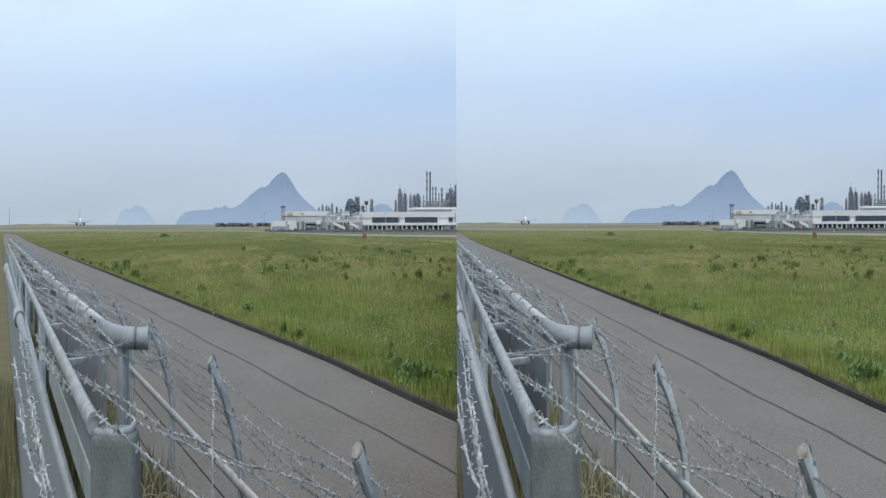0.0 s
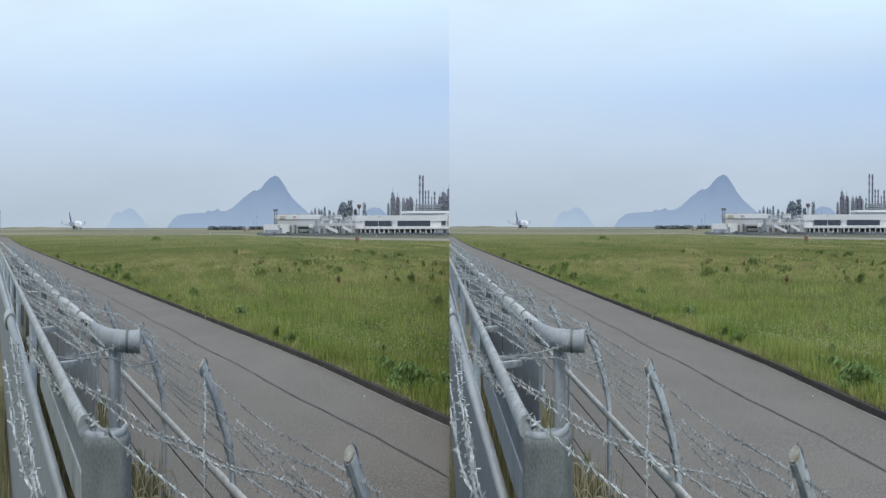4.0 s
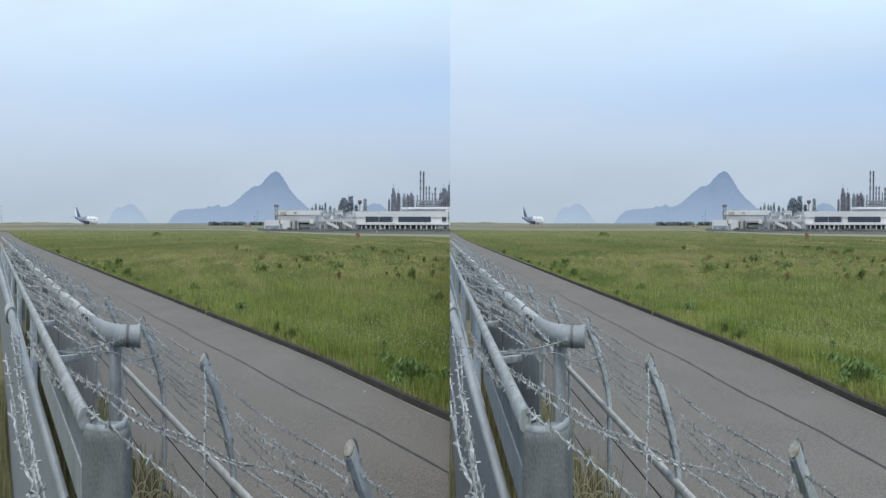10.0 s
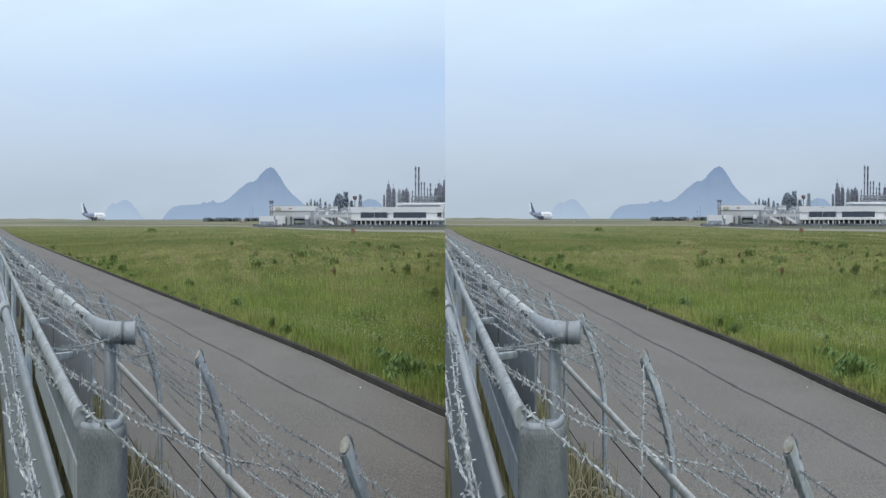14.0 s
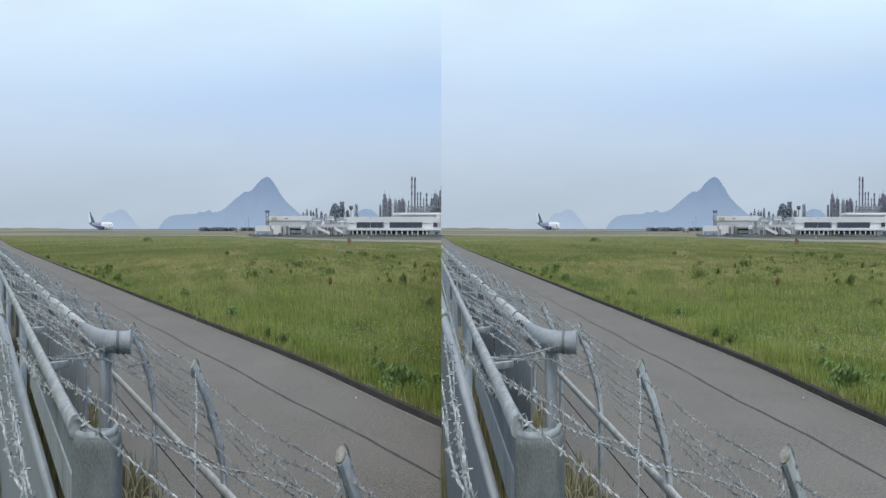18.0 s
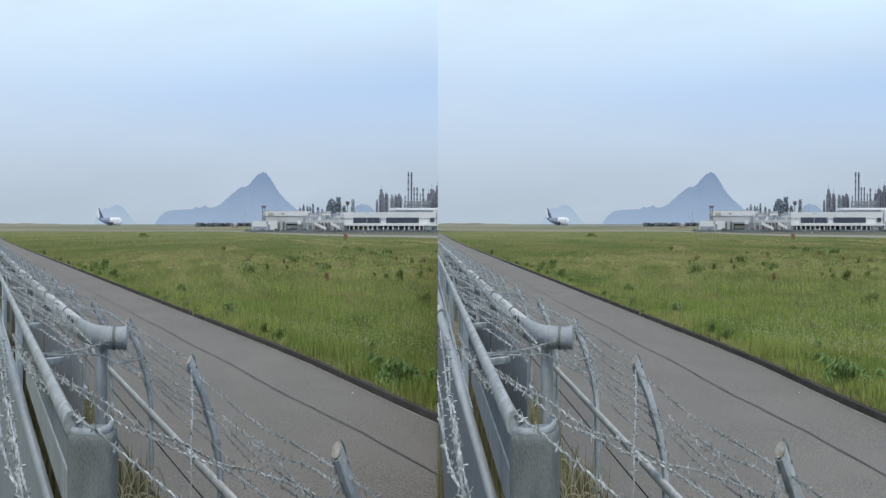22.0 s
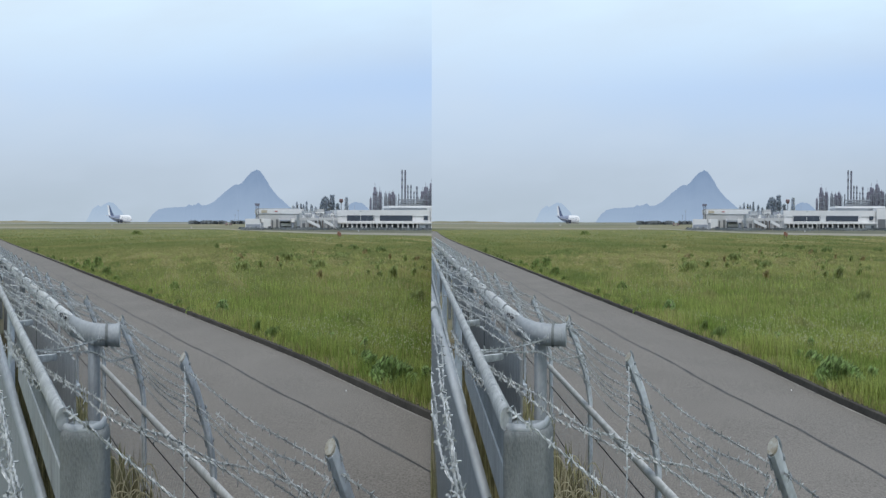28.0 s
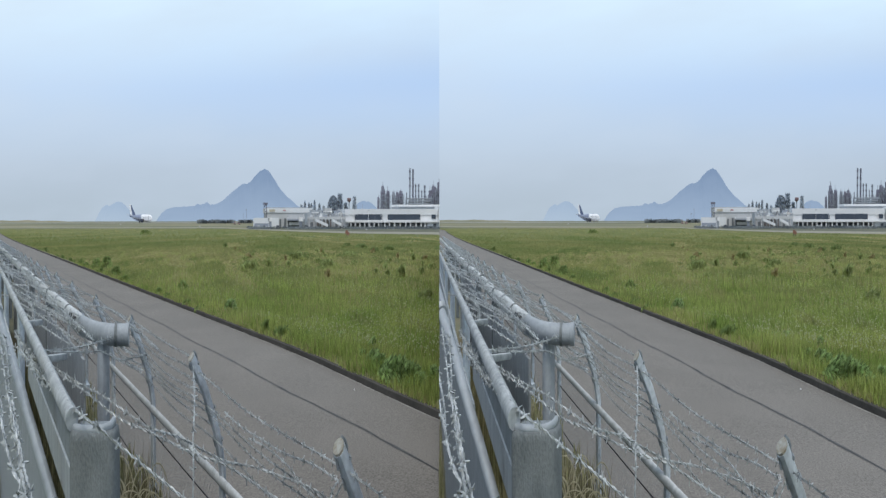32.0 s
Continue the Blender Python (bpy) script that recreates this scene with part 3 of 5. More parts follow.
def build_fences(vw):
    # outer fence by the road: posts with leaning arms, a rail, tension wires and barbed strands
    fn = vw.thing("security_fence", fp(1.85, 3.5, EYE), "galvanised steel fence with leaning barbed-wire arms beside the road", "fence", kind="")
    for i, s in enumerate(ARM_S):
        if s > 62:
            break
        n = 10 if i < 6 else 6
        top, bend, foot = fp(1.56, s, 0.555), fp(1.85, s, 1.07), fp(1.86, s, EYE)
        mid = [bend + (top - bend) * k + ACROSS * (0.05 * math.sin(math.pi * k)) for k in (0.0, 0.15, 0.35, 0.7, 1.0)]
        post = vw.part("post", Shape().tube([foot, bend - Vector((0, 0, 0.12))] + mid, 0.031, n), ARM, fn)
        if i < 14 and post is not fn:
            vw.part("cap", Shape().tube([top - (mid[-1] - mid[-2]).normalized() * 0.004, top + (mid[-1] - mid[-2]).normalized() * 0.008], 0.029, n), RUSTY, post, "pale rusty end cap")
            tip = (mid[-1] - mid[-2]).normalized()
            vw.part("hook", Shape().tube([top + ACROSS * 0.028 - tip * 0.03, top + ACROSS * 0.045, top + ACROSS * 0.047 + tip * 0.018, top + ACROSS * 0.036 + tip * 0.03], 0.010, 6), SHEET, post, "bent steel hook")
            for k in (0.27, 0.50, 0.56, 0.84, 0.95):
                q = bend + (top - bend) * k + ACROSS * (0.05 * math.sin(math.pi * k))
                vw.part("wire_clip", Shape().tube([q + ACROSS * 0.025 - ALONG * 0.03, q + ACROSS * 0.046, q + ACROSS * 0.028 + ALONG * 0.03, q - ACROSS * 0.02 + ALONG * 0.037, q - ACROSS * 0.042, q - ACROSS * 0.05 - tip * 0.035], 0.0065, 5), SHEET, post, "dark tie wire")
    vw.part("top_rail", Shape().tube([fp(1.83, s, 1.115) for s in (-1, 2, 6, 14, 30, 60)], 0.026, 10), RAILWHITE, fn, "pale zinc pipe rail")
    for h in (1.27, 1.6, 1.95):
        vw.part("tension_wire", Shape().tube([fp(1.85, s, h) for s in (-1, 6, 20, 60)], 0.005, 5), DARKGAP, fn)
    link = Shape()
    for i in range(-30, 240):
        for sl in (1, -1):
            s0, s1 = 1.0 + i * 0.05, 1.0 + i * 0.05 + sl * 1.3
            link.tube([fp(1.86, s0, 1.12), fp(1.86, s1, 2.42)], 0.0008, 3, False)
    link.smooth = False
    vw.part("chain_link", link, SHEET, fn, "grey chain-link mesh")
    for k, sag, first in ((0.84, 0.02, -1), (0.56, 0.03, -1), (0.50, 0.035, -1), (0.27, 0.03, -1), (0.95, 0.02, 1), (0.74, 0.03, 1), (0.66, 0.03, 1), (0.40, 0.03, 1)):
        line = []
        for i in range(first, 20):
            s = ARM_S[i] if i >= 0 else ARM_S[0] - 1.8
            s2 = ARM_S[i + 1]
            q = fp(1.85 - 0.29 * k, s, 1.07 - 0.54 * k)
            q2 = fp(1.85 - 0.29 * k, s2, 1.07 - 0.54 * k)
            line += [q, (q + q2) / 2 - Vector((0, 0, sag * random.uniform(0.4, 1.4)))]
        barbed(vw, fn, line[:9], label="twisted barbed-wire strand", thick=0.9, barb=0.08, mat=SHADEWIRE)
        barbed(vw, fn, line[8:], coarse=True, thick=0.55, mat=SHADEWIRE)
    vw.done(fn)

    # guard fence in the middle: thick pipe with an elbow end, posts and upright slats
    gf = vw.thing("pipe_barrier", fp(0.85, 4.3, 1.5), "thick grey pipe barrier with elbow end and upright slats", "barrier")
    vw.part("elbow", Shape().tube([fp(0.85, 4.8, 0.4745), fp(0.855, 4.45, 0.472), fp(0.88, 4.22, 0.472), fp(0.93, 4.05, 0.472), fp(1.0, 3.96, 0.474), fp(1.13, 3.90, 0.476)], 0.05, 16), PIPE, gf, "dull grey pipe elbow")
    vw.part("pipe", Shape().tube([fp(0.85, s, h) for s, h in ((60, 0.485), (20, 0.485), (9, 0.485), (6, 0.478), (4.78, 0.4745))], 0.0515, 16), RAILWHITE, gf, "thick pale stained zinc pipe")
    cap = vw.part("end_cap", Shape().tube([fp(1.115, 3.905, 0.476), fp(1.145, 3.893, 0.476)], 0.053, 16), PIPE, gf, "grey end cap")
    vw.part("saddle_plate", Shape().tube([fp(0.85, 4.84, 0.4745), fp(0.85, 4.46, 0.4735)], 0.0535, 16), RAILWHITE, gf, "pale saddle plate")
    for s in (4.55, 4.75):
        vw.part("clamp_bolt", Shape().tube([fp(0.812, s, 0.452), fp(0.786, s - 0.01, 0.438)], 0.015, 8), DARKGAP, gf, "dark bolt hole")
    vw.part("clamp_band", Shape().tube([fp(1.035, 3.944, 0.4747), fp(1.055, 3.935, 0.4752)], 0.0535, 16), WEATHER, gf, "dark steel clamp band")
    for i, s in enumerate((5.15, 5.9, 6.7, 7.6, 8.6, 9.8, 11.2, 12.8, 14.6, 16.8, 19.2)):
        vw.part("pipe_saddle", Shape().tube([fp(0.85, s, 0.478), fp(0.85, s + 0.05 + 0.012 * i, 0.478)], 0.057, 14), PALE if i % 2 else WEATHER, gf, "stained steel saddle round the pipe")
    vw.part("post", Shape().tube([(-1.056, 4.049, 1.331), (-1.056, 4.066, 1.991), (-1.056, 4.068, 2.062)], 0.054, 14), PIPE, gf)
    for i in range(9):
        s = 6.9 + 2.4 * i
        vw.part("post", Shape().tube([fp(0.86, s, 1.5), fp(0.86, s, 0.5)], 0.05, 10), WEATHER, gf)
    for i in range(70):
        s = 4.25 + i * 0.145
        h0 = 0.60 + 0.015 * random.random()
        vw.part("slat", Shape().beam(fp(0.83, s, h0), fp(0.83, s + 0.137, h0), ACROSS, (0, 0, 1), 0.02, 0.92), SLAT, gf)
    vw.part("slat_rail", Shape().beam(fp(0.855, 4.2, 0.72), fp(0.855, 40, 0.72), ACROSS, (0, 0, 1), 0.03, 0.05), STEEL, gf)
    vw.done(gf)

    # inner fence: heavy end post, rails and a sheet panel
    nf = vw.thing("guard_fence", fp(0.27, 1.5, 1.5), "grey steel guard fence with heavy end post and sheet panel", "fence")
    c = Vector((-0.431, 1.492, 2.257))
    sh = Shape()
    sh.smooth = True
    rim, levels = 28, ((1.0, -1.2), (1.0, -0.036), (0.985, -0.026), (0.94, -0.019), (0.86, -0.016))
    ring = [(math.copysign(abs(math.cos(t)) ** 0.42, math.cos(t)), math.copysign(abs(math.sin(t)) ** 0.42, math.sin(t))) for t in (2 * math.pi * i / rim for i in range(rim))]
    sh.add([c + Vector((-0.004 + 0.081 * k * u, 0.066 + 0.046 * k * w, z)) for k, z in levels for u, w in ring],
           [(j * rim + i, j * rim + (i + 1) % rim, (j + 1) * rim + (i + 1) % rim, (j + 1) * rim + i) for j in range(len(levels) - 1) for i in range(rim)] + [tuple((len(levels) - 1) * rim + i for i in range(rim))])
    post = vw.part("end_post", sh, WEATHER, nf, "heavy weathered grey end post with rounded top")
    lip = ((-0.498, 1.492, 2.257), (-0.481, 1.467, 2.254), (-0.449, 1.452, 2.254), (-0.412, 1.452, 2.253), (-0.378, 1.452, 2.255), (-0.358, 1.467, 2.257), (-0.353, 1.492, 2.26))
    # The rim's highlight from above is painted as a lighter grey tube.
    vw.part("lip", Shape().tube([Vector((x, y, EYE)) * 1.05 + Vector((0, 0, (z - EYE) * 1.05 - EYE * 0.05 + 0.006)) for x, y, z in lip], 0.0085, 10), PIPE, post, "bent top lip, lighter grey for its highlight")
    # Dark plate stands in for shade inside the open post top.
    vw.part("hollow", Shape().beam(c + Vector((-0.055, 0.072, -0.0125)), c + Vector((0.05, 0.072, -0.0125)), (0, 1, 0), (0, 0, 1), 0.035, 0.006), SHEET, post, "dark plate for the shade in the hollow top")
    vw.part("top_rail", Shape().tube([fp(0.27, s, 0.327) for s in (1.59, 2.2, 4, 9, 25, 60)], 0.021, 10), PALE, nf, "pale zinc top rail")
    # Darker sheet than the lower web: the shadow band under the rail, painted.
    vw.part("rail_web", Shape().beam(fp(0.285, 1.66, 0.345), fp(0.285, 3.4, 0.345), ACROSS, (0, 0, 1), 0.012, 0.083), SHEET, nf)
    vw.part("lower_web", Shape().beam(fp(0.290, 1.66, 0.446), fp(0.290, 3.4, 0.446), ACROSS, (0, 0, 1), 0.014, 0.082), SLAT, nf)
    vw.part("panel", Shape().beam(fp(0.262, 0.8, 0.60), fp(0.262, 60, 0.60), ACROSS, (0, 0, 1), 0.012, 1.95), PANEL, nf, "grey sheet panel")
    vw.part("panel_cap", Shape().tube([fp(0.268, s, 0.592) for s in (3.2, 5, 12, 60)], 0.014, 10), PALE, nf, "pale pipe along the panel's top")
    arm = vw.part("arm", Shape().tube([(-1.106, 2.245, 2.366), (-0.985, 2.093, 2.304), (-0.875, 1.971, 2.228), (-0.77, 1.869, 2.144), (-0.665, 1.786, 2.035)], 0.0175, 12), PIPE, nf, "grey leaning steel arm")
    if arm is not nf:
        vw.part("cap", Shape().tube([(-1.115, 2.255, 2.371), (-1.106, 2.245, 2.365), (-1.098, 2.235, 2.36)], 0.026, 12), PALE, arm, "round end cap")
    arm = vw.part("arm", Shape().tube([(-2.226, 4.296, 2.375), (-2.021, 3.994, 2.301), (-1.872, 3.792, 2.234), (-1.72, 3.59, 2.152)], 0.024, 10), PIPE, nf, "grey leaning steel arm")
    if arm is not nf:
        vw.part("cap", Shape().tube([(-2.231, 4.296, 2.383), (-2.21, 4.275, 2.368)], 0.029, 10), PALE, arm, "round end cap")
    vw.part("strut", Shape().tube([(-1.404, 3.291, 2.216), (-1.38, 3.491, 2.2)], 0.012, 6), PALE, nf)
    vw.part("strut", Shape().tube([(-1.009, 2.591, 2.196), (-0.992, 2.89, 2.158)], 0.012, 6), PALE, nf)
    for i in range(8):
        s = 4.1 + 2.4 * i
        vw.part("post", Shape().tube([fp(0.29, s, 1.5), fp(0.29, s, 0.34)], 0.03, 8), STEEL, nf)
    vw.done(nf)

    # loose barbed strands laid over the gap between the fences
    tg = vw.thing("barbed_tangle", fp(0.9, 3, 1.5), "loose barbed-wire entanglement strung between the two fences", "barbed wire")
    strands = (
        ((-1.152, 2.591, 2.225), (-0.841, 2.092, 2.245), (-0.654, 1.792, 2.257), (-0.443, 1.462, 2.278), (-0.381, 1.442, 2.261), (-0.328, 1.441, 2.238), (-0.253, 1.44, 2.207), (-0.144, 1.439, 2.162), (-0.013, 1.438, 2.109)),
        ((-1.152, 2.591, 2.228), (-0.836, 2.291, 2.211), (-0.647, 2.14, 2.191), (-0.554, 2.09, 2.169), (-0.451, 2.039, 2.145), (-0.323, 1.989, 2.13), (-0.117, 1.987, 2.08), (0.02, 1.987, 2.055), (0.194, 1.985, 1.998), (0.368, 1.984, 1.941)),
        ((-1.115, 2.691, 2.197), (-0.784, 2.489, 2.146), (-0.633, 2.389, 2.133), (-0.488, 2.338, 2.096), (-0.361, 2.287, 2.068), (-0.215, 2.386, 2.018), (0.012, 2.484, 1.931), (0.188, 2.583, 1.885), (0.495, 2.581, 1.83), (0.64, 2.58, 1.783)),
        ((-1.374, 2.99, 2.175), (-1.202, 2.99, 2.163), (-1.123, 3.189, 2.138), (-1.054, 3.489, 2.106), (-0.956, 3.888, 2.083), (-0.857, 4.188, 2.067)),
        ((-1.239, 2.99, 2.152), (-1.126, 3.089, 2.143), (-1.035, 3.289, 2.112), (-0.941, 3.588, 2.069), (-0.859, 3.886, 1.989), (-0.695, 4.285, 1.958)),
        ((-0.709, 1.493, 2.32), (-0.671, 1.443, 2.298), (-0.634, 1.392, 2.278), (-0.6, 1.342, 2.252), (-0.568, 1.291, 2.228), (-0.538, 1.241, 2.219), (-0.508, 1.19, 2.197)),
        ((-0.714, 1.443, 2.307), (-0.674, 1.392, 2.278), (-0.638, 1.342, 2.26), (-0.595, 1.291, 2.236), (-0.567, 1.271, 2.224), (-0.563, 1.24, 2.211), (-0.543, 1.19, 2.193)),
        ((-0.691, 1.493, 2.306), (-0.638, 1.412, 2.278), (-0.596, 1.342, 2.256), (-0.561, 1.291, 2.236), (-0.523, 1.241, 2.219), (-0.487, 1.19, 2.193)),
        ((-0.14, 2.291, 2.222), (-0.123, 2.091, 2.208), (-0.111, 1.89, 2.192), (-0.107, 1.739, 2.165), (-0.099, 1.639, 2.138), (-0.1, 1.588, 2.102)),
        ((0.025, 3.283, 1.894), (0.147, 3.083, 1.883), (0.254, 2.982, 1.872), (0.376, 2.782, 1.877), (0.531, 2.583, 1.892), (0.622, 2.433, 1.893)),
        ((0.179, 2.982, 1.872), (0.281, 2.882, 1.868), (0.394, 2.782, 1.843), (0.48, 2.681, 1.807), (0.543, 2.58, 1.792)),
        ((-2.628, 5.493, 2.241), (-2.065, 4.991, 2.18), (-1.348, 4.29, 2.14)),
        ((-2.458, 5.192, 2.228), (-1.883, 4.69, 2.162), (-1.234, 4.089, 2.105)),
        ((-2.292, 4.892, 2.21), (-1.9, 4.59, 2.165), (-1.509, 4.289, 2.119), (-1.065, 3.988, 2.068)),
        ((-2.129, 4.591, 2.2), (-1.776, 4.29, 2.159), (-1.403, 3.989, 2.107), (-1.135, 3.788, 2.066)),
        ((-2.359, 4.891, 2.189), (-2, 4.691, 2.176), (-1.599, 4.39, 2.135), (-1.306, 4.188, 2.078)),
        ((-1.963, 4.291, 2.194), (-1.578, 3.989, 2.127), (-1.262, 3.788, 2.071)),
        ((-3.008, 6.193, 2.253), (-2.468, 5.791, 2.185), (-1.824, 5.189, 2.121)),
        ((-3.316, 6.794, 2.262), (-2.478, 5.992, 2.201), (-2.007, 5.59, 2.14)),
        ((-1.453, 3.191, 2.202), (-1.074, 2.59, 2.193), (-0.87, 2.29, 2.185), (-0.773, 2.091, 2.203)),
        ((-1.095, 2.491, 2.227), (-0.944, 2.291, 2.217), (-0.766, 1.991, 2.227)),
        ((-1.029, 2.094, 2.344), (-0.939, 1.943, 2.309), (-0.853, 1.792, 2.275), (-0.764, 1.642, 2.249), (-0.679, 1.491, 2.227), (-0.617, 1.39, 2.201), (-0.556, 1.289, 2.159)),
        ((-0.998, 2.094, 2.323), (-0.891, 1.893, 2.293), (-0.816, 1.742, 2.257), (-0.708, 1.541, 2.229), (-0.627, 1.41, 2.204), (-0.597, 1.37, 2.188), (-0.537, 1.289, 2.159)),
        ((-0.955, 1.893, 2.316), (-0.862, 1.743, 2.284), (-0.797, 1.642, 2.261), (-0.715, 1.491, 2.236), (-0.657, 1.411, 2.216), (-0.615, 1.37, 2.2)),
        ((0.621, 2.383, 1.904), (0.579, 2.333, 1.896), (0.552, 2.282, 1.878)),
        ((0.675, 2.384, 1.928), (0.639, 2.383, 1.896), (0.597, 2.382, 1.846)),
    )
    for st in strands:
        barbed(vw, tg, st, label="twisted barbed-wire strand")
    for a, h in ((0.40, 0.38), (0.75, 0.40), (1.05, 0.48), (1.35, 0.52), (1.2, 0.62)):
        line = [fp(a + random.uniform(-0.06, 0.06), s, h + random.uniform(-0.03, 0.05)) for s in [3.6 + 0.9 * i for i in range(8)]]
        barbed(vw, tg, line)
        line = [fp(a + random.uniform(-0.06, 0.06), s, h + random.uniform(-0.03, 0.05)) for s in [9.9 + 2 * i for i in range(18)]]
        barbed(vw, tg, line, coarse=True)
    for i in range(22):
        s = 5.2 + i * 0.7
        line = [fp(a, s + (a - 0.3) * (1.6 if i % 2 else -0.4), 0.36 + 0.2 * (a - 0.3) + 0.05 * math.sin(a * 3 + i)) for a in (0.3, 0.6, 0.9, 1.2, 1.55)]
        barbed(vw, tg, line, coarse=i > 7, thick=0.85)
    vw.done(tg)


# ---- plants ----
def blade_cloud(vw, name, pos, height, width, lean, mat, label, seed, category="grass", kind="stuff"):
    """Many bent, tapering blades in one mesh; pos: their feet in the plan."""
    rg = np.random.RandomState(seed)
    feet = vw.to(pos)
    ok = vw.inside(feet) > 0
    feet, height, width = feet[ok], np.broadcast_to(height, len(pos))[ok], np.broadcast_to(width, len(pos))[ok]
    m = len(feet)
    if not m:
        return
    ang = rg.rand(m) * 2 * np.pi
    ln = lean * rg.rand(m) * height
    la = rg.rand(m) * 2 * np.pi
    off = np.c_[np.cos(la) * ln * 0.5, np.sin(la) * ln, np.zeros(m)]
    sd = np.c_[np.cos(ang) * width * 0.5, np.sin(ang) * width * 0.5, np.zeros(m)]
    up = np.c_[np.zeros(m), np.zeros(m), height]
    v = np.stack([feet - sd, feet + sd, feet + up * 0.6 + off * 0.35 + sd * 0.7, feet + up * 0.6 + off * 0.35 - sd * 0.7, feet + up + off], 1).reshape(-1, 3)
    k = np.arange(m) * 5
    quads = np.stack([k, k + 1, k + 2, k + 3], 1)
    tris = np.stack([k + 3, k + 2, k + 4], 1)
    me = bpy.data.meshes.new(name)
    me.vertices.add(len(v))
    me.vertices.foreach_set("co", v.ravel())
    loops = np.concatenate([quads.ravel(), tris.ravel()])
    me.loops.add(len(loops))
    me.loops.foreach_set("vertex_index", loops)
    starts = np.concatenate([np.arange(m) * 4, 4 * m + np.arange(m) * 3])
    me.polygons.add(2 * m)
    me.polygons.foreach_set("loop_start", starts)
    me.update(calc_edges=True)
    me.materials.append(mat)
    return tagged(new(name, me), label, category, kind=kind)


def meadow_points(rg, count, d0, d1, seen=1.12):
    """Points of the meadow behind the kerb, as thick as the eye needs them, from depth d0 to d1."""
    y = 1 / (1 / d0 + (1 / d1 - 1 / d0) * rg.rand(count))
    x = (rg.rand(count) * 2 - 1) * 0.49 * seen * y
    p = np.c_[x, y, np.zeros(count)]
    a = x * ACROSS.x + y * ACROSS.y
    s = x * ALONG.x + y * ALONG.y
    k = np.clip((s - 7) / 9, 0, 1)
    edge = 10.88 + 0.57 * k * k * (3 - 2 * k) + 0.17
    ragged = 0.28 + 0.20 * np.sin(s * 1.9) * np.sin(s * 0.73 + 1)
    p = p[(a > edge + ragged * (s < 60) + rg.rand(count) ** 2 * 0.55) | (s > 400)]
    p[:, 2] = [ground_z(q) for q in p[:, 1]]
    return p


def build_plants(vw, sd):
    rg = np.random.RandomState(40)
    near = meadow_points(rg, 250000, 11, 60)
    near = near[rg.rand(len(near)) > (near[:, 1] - 24) / 36]
    patch = np.array([noise.noise((q[0] * 0.35, q[1] * 0.35, 3.0)) for q in near])
    tall = (0.20 + 0.24 * rg.rand(len(near))) * (1 + 0.7 * patch)
    ripe = rg.rand(len(near)) < np.clip(0.03 + 0.011 * (near[:, 1] - 18) + 0.4 * np.array([noise.noise((q[0] * 0.5, q[1] * 0.2, 13.0)) for q in near]), 0.04, 0.6)
    blade_cloud(vw, "meadow_grass", near[~ripe], tall[~ripe], 0.016, 0.40, GRASS, "tall fresh green meadow grass behind the kerb", sd)
    blade_cloud(vw, "ripe_grass", near[ripe], tall[ripe] * 1.05, 0.013, 0.5, DRYGRASS, "ripe straw-coloured stalks among the green grass", sd + 9)
    mid = meadow_points(rg, 230000, 20, 135)
    mid = mid[(rg.rand(len(mid)) < (mid[:, 1] - 18) / 20) & (rg.rand(len(mid)) < (135 - mid[:, 1]) / 45)]
    # clumps about a metre across, standing higher than the turf between them
    clot = np.array([noise.noise((q[0] * 0.9, q[1] * 0.32, 7.0)) + 0.6 * noise.noise((q[0] * 0.3, q[1] * 0.09, 21.0)) for q in mid])
    hgt = (0.10 + 0.10 * rg.rand(len(mid))) * (1 + 1.9 * np.clip(clot, -0.35, 0.8))
    # drier ground in the middle of the meadow, fresh growth along the kerb
    dry = np.array([0.9 * noise.noise((q[0] * 0.11, q[1] * 0.018, 5.0)) + 0.6 * noise.noise((q[0] * 0.35, q[1] * 0.06, 9.0)) for q in mid])
    off = mid[:, 0] * ACROSS.x + mid[:, 1] * ACROSS.y
    dry += 0.45 * np.exp(-((mid[:, 1] - 72) / 34) ** 2) * np.clip((off - 30) / 18, -1.0, 1.2) - 0.10 + 0.18 * (rg.rand(len(mid)) - 0.5)
    lime = (clot > 0.22) & (dry > -0.02) & (mid[:, 1] > 40)
    for name, pick, mt, label, k in (("meadow_grass", (dry <= 0) & ~lime, MIDGRASS, "olive green meadow grass", 1), ("dry_meadow_grass", (dry > 0) & ~lime, DRYGRASS, "straw-coloured dry patches in the meadow", 5), ("pale_tussocks", lime, LIMEGRASS, "pale yellow-green tussocks in the dry meadow", 8)):
        blade_cloud(vw, name, mid[pick], hgt[pick], 0.045, 0.8, mt, label, sd + k)
    far = meadow_points(rg, 95000, 62, 425)
    far = far[far[:, 1] < taxi_mid(far[:, 0]) - taxi_half(far[:, 0]) - 1]
    far = far[rg.rand(len(far)) < (far[:, 1] - 60) / 55]
    dry = np.array([noise.noise((q[0] * 0.035, q[1] * 0.02, 15.0)) + 0.5 * noise.noise((q[0] * 0.12, q[1] * 0.03, 4.0)) for q in far]) + 0.2 * (rg.rand(len(far)) - 0.5) + np.clip((far[:, 1] - 300) / 60, -0.5, 0.6) * np.clip(-far[:, 0] / 60, 0, 1) - 0.25
    hgt = (0.07 + 0.08 * rg.rand(len(far))) * np.array([1 + 1.4 * max(noise.noise((q[0] * 0.25, q[1] * 0.05, 31.0)), -0.4) for q in far])
    blade_cloud(vw, "far_meadow", far[dry <= 0], hgt[dry <= 0], 0.30, 0.8, FARGRASS, "far green meadow grass", sd + 2)
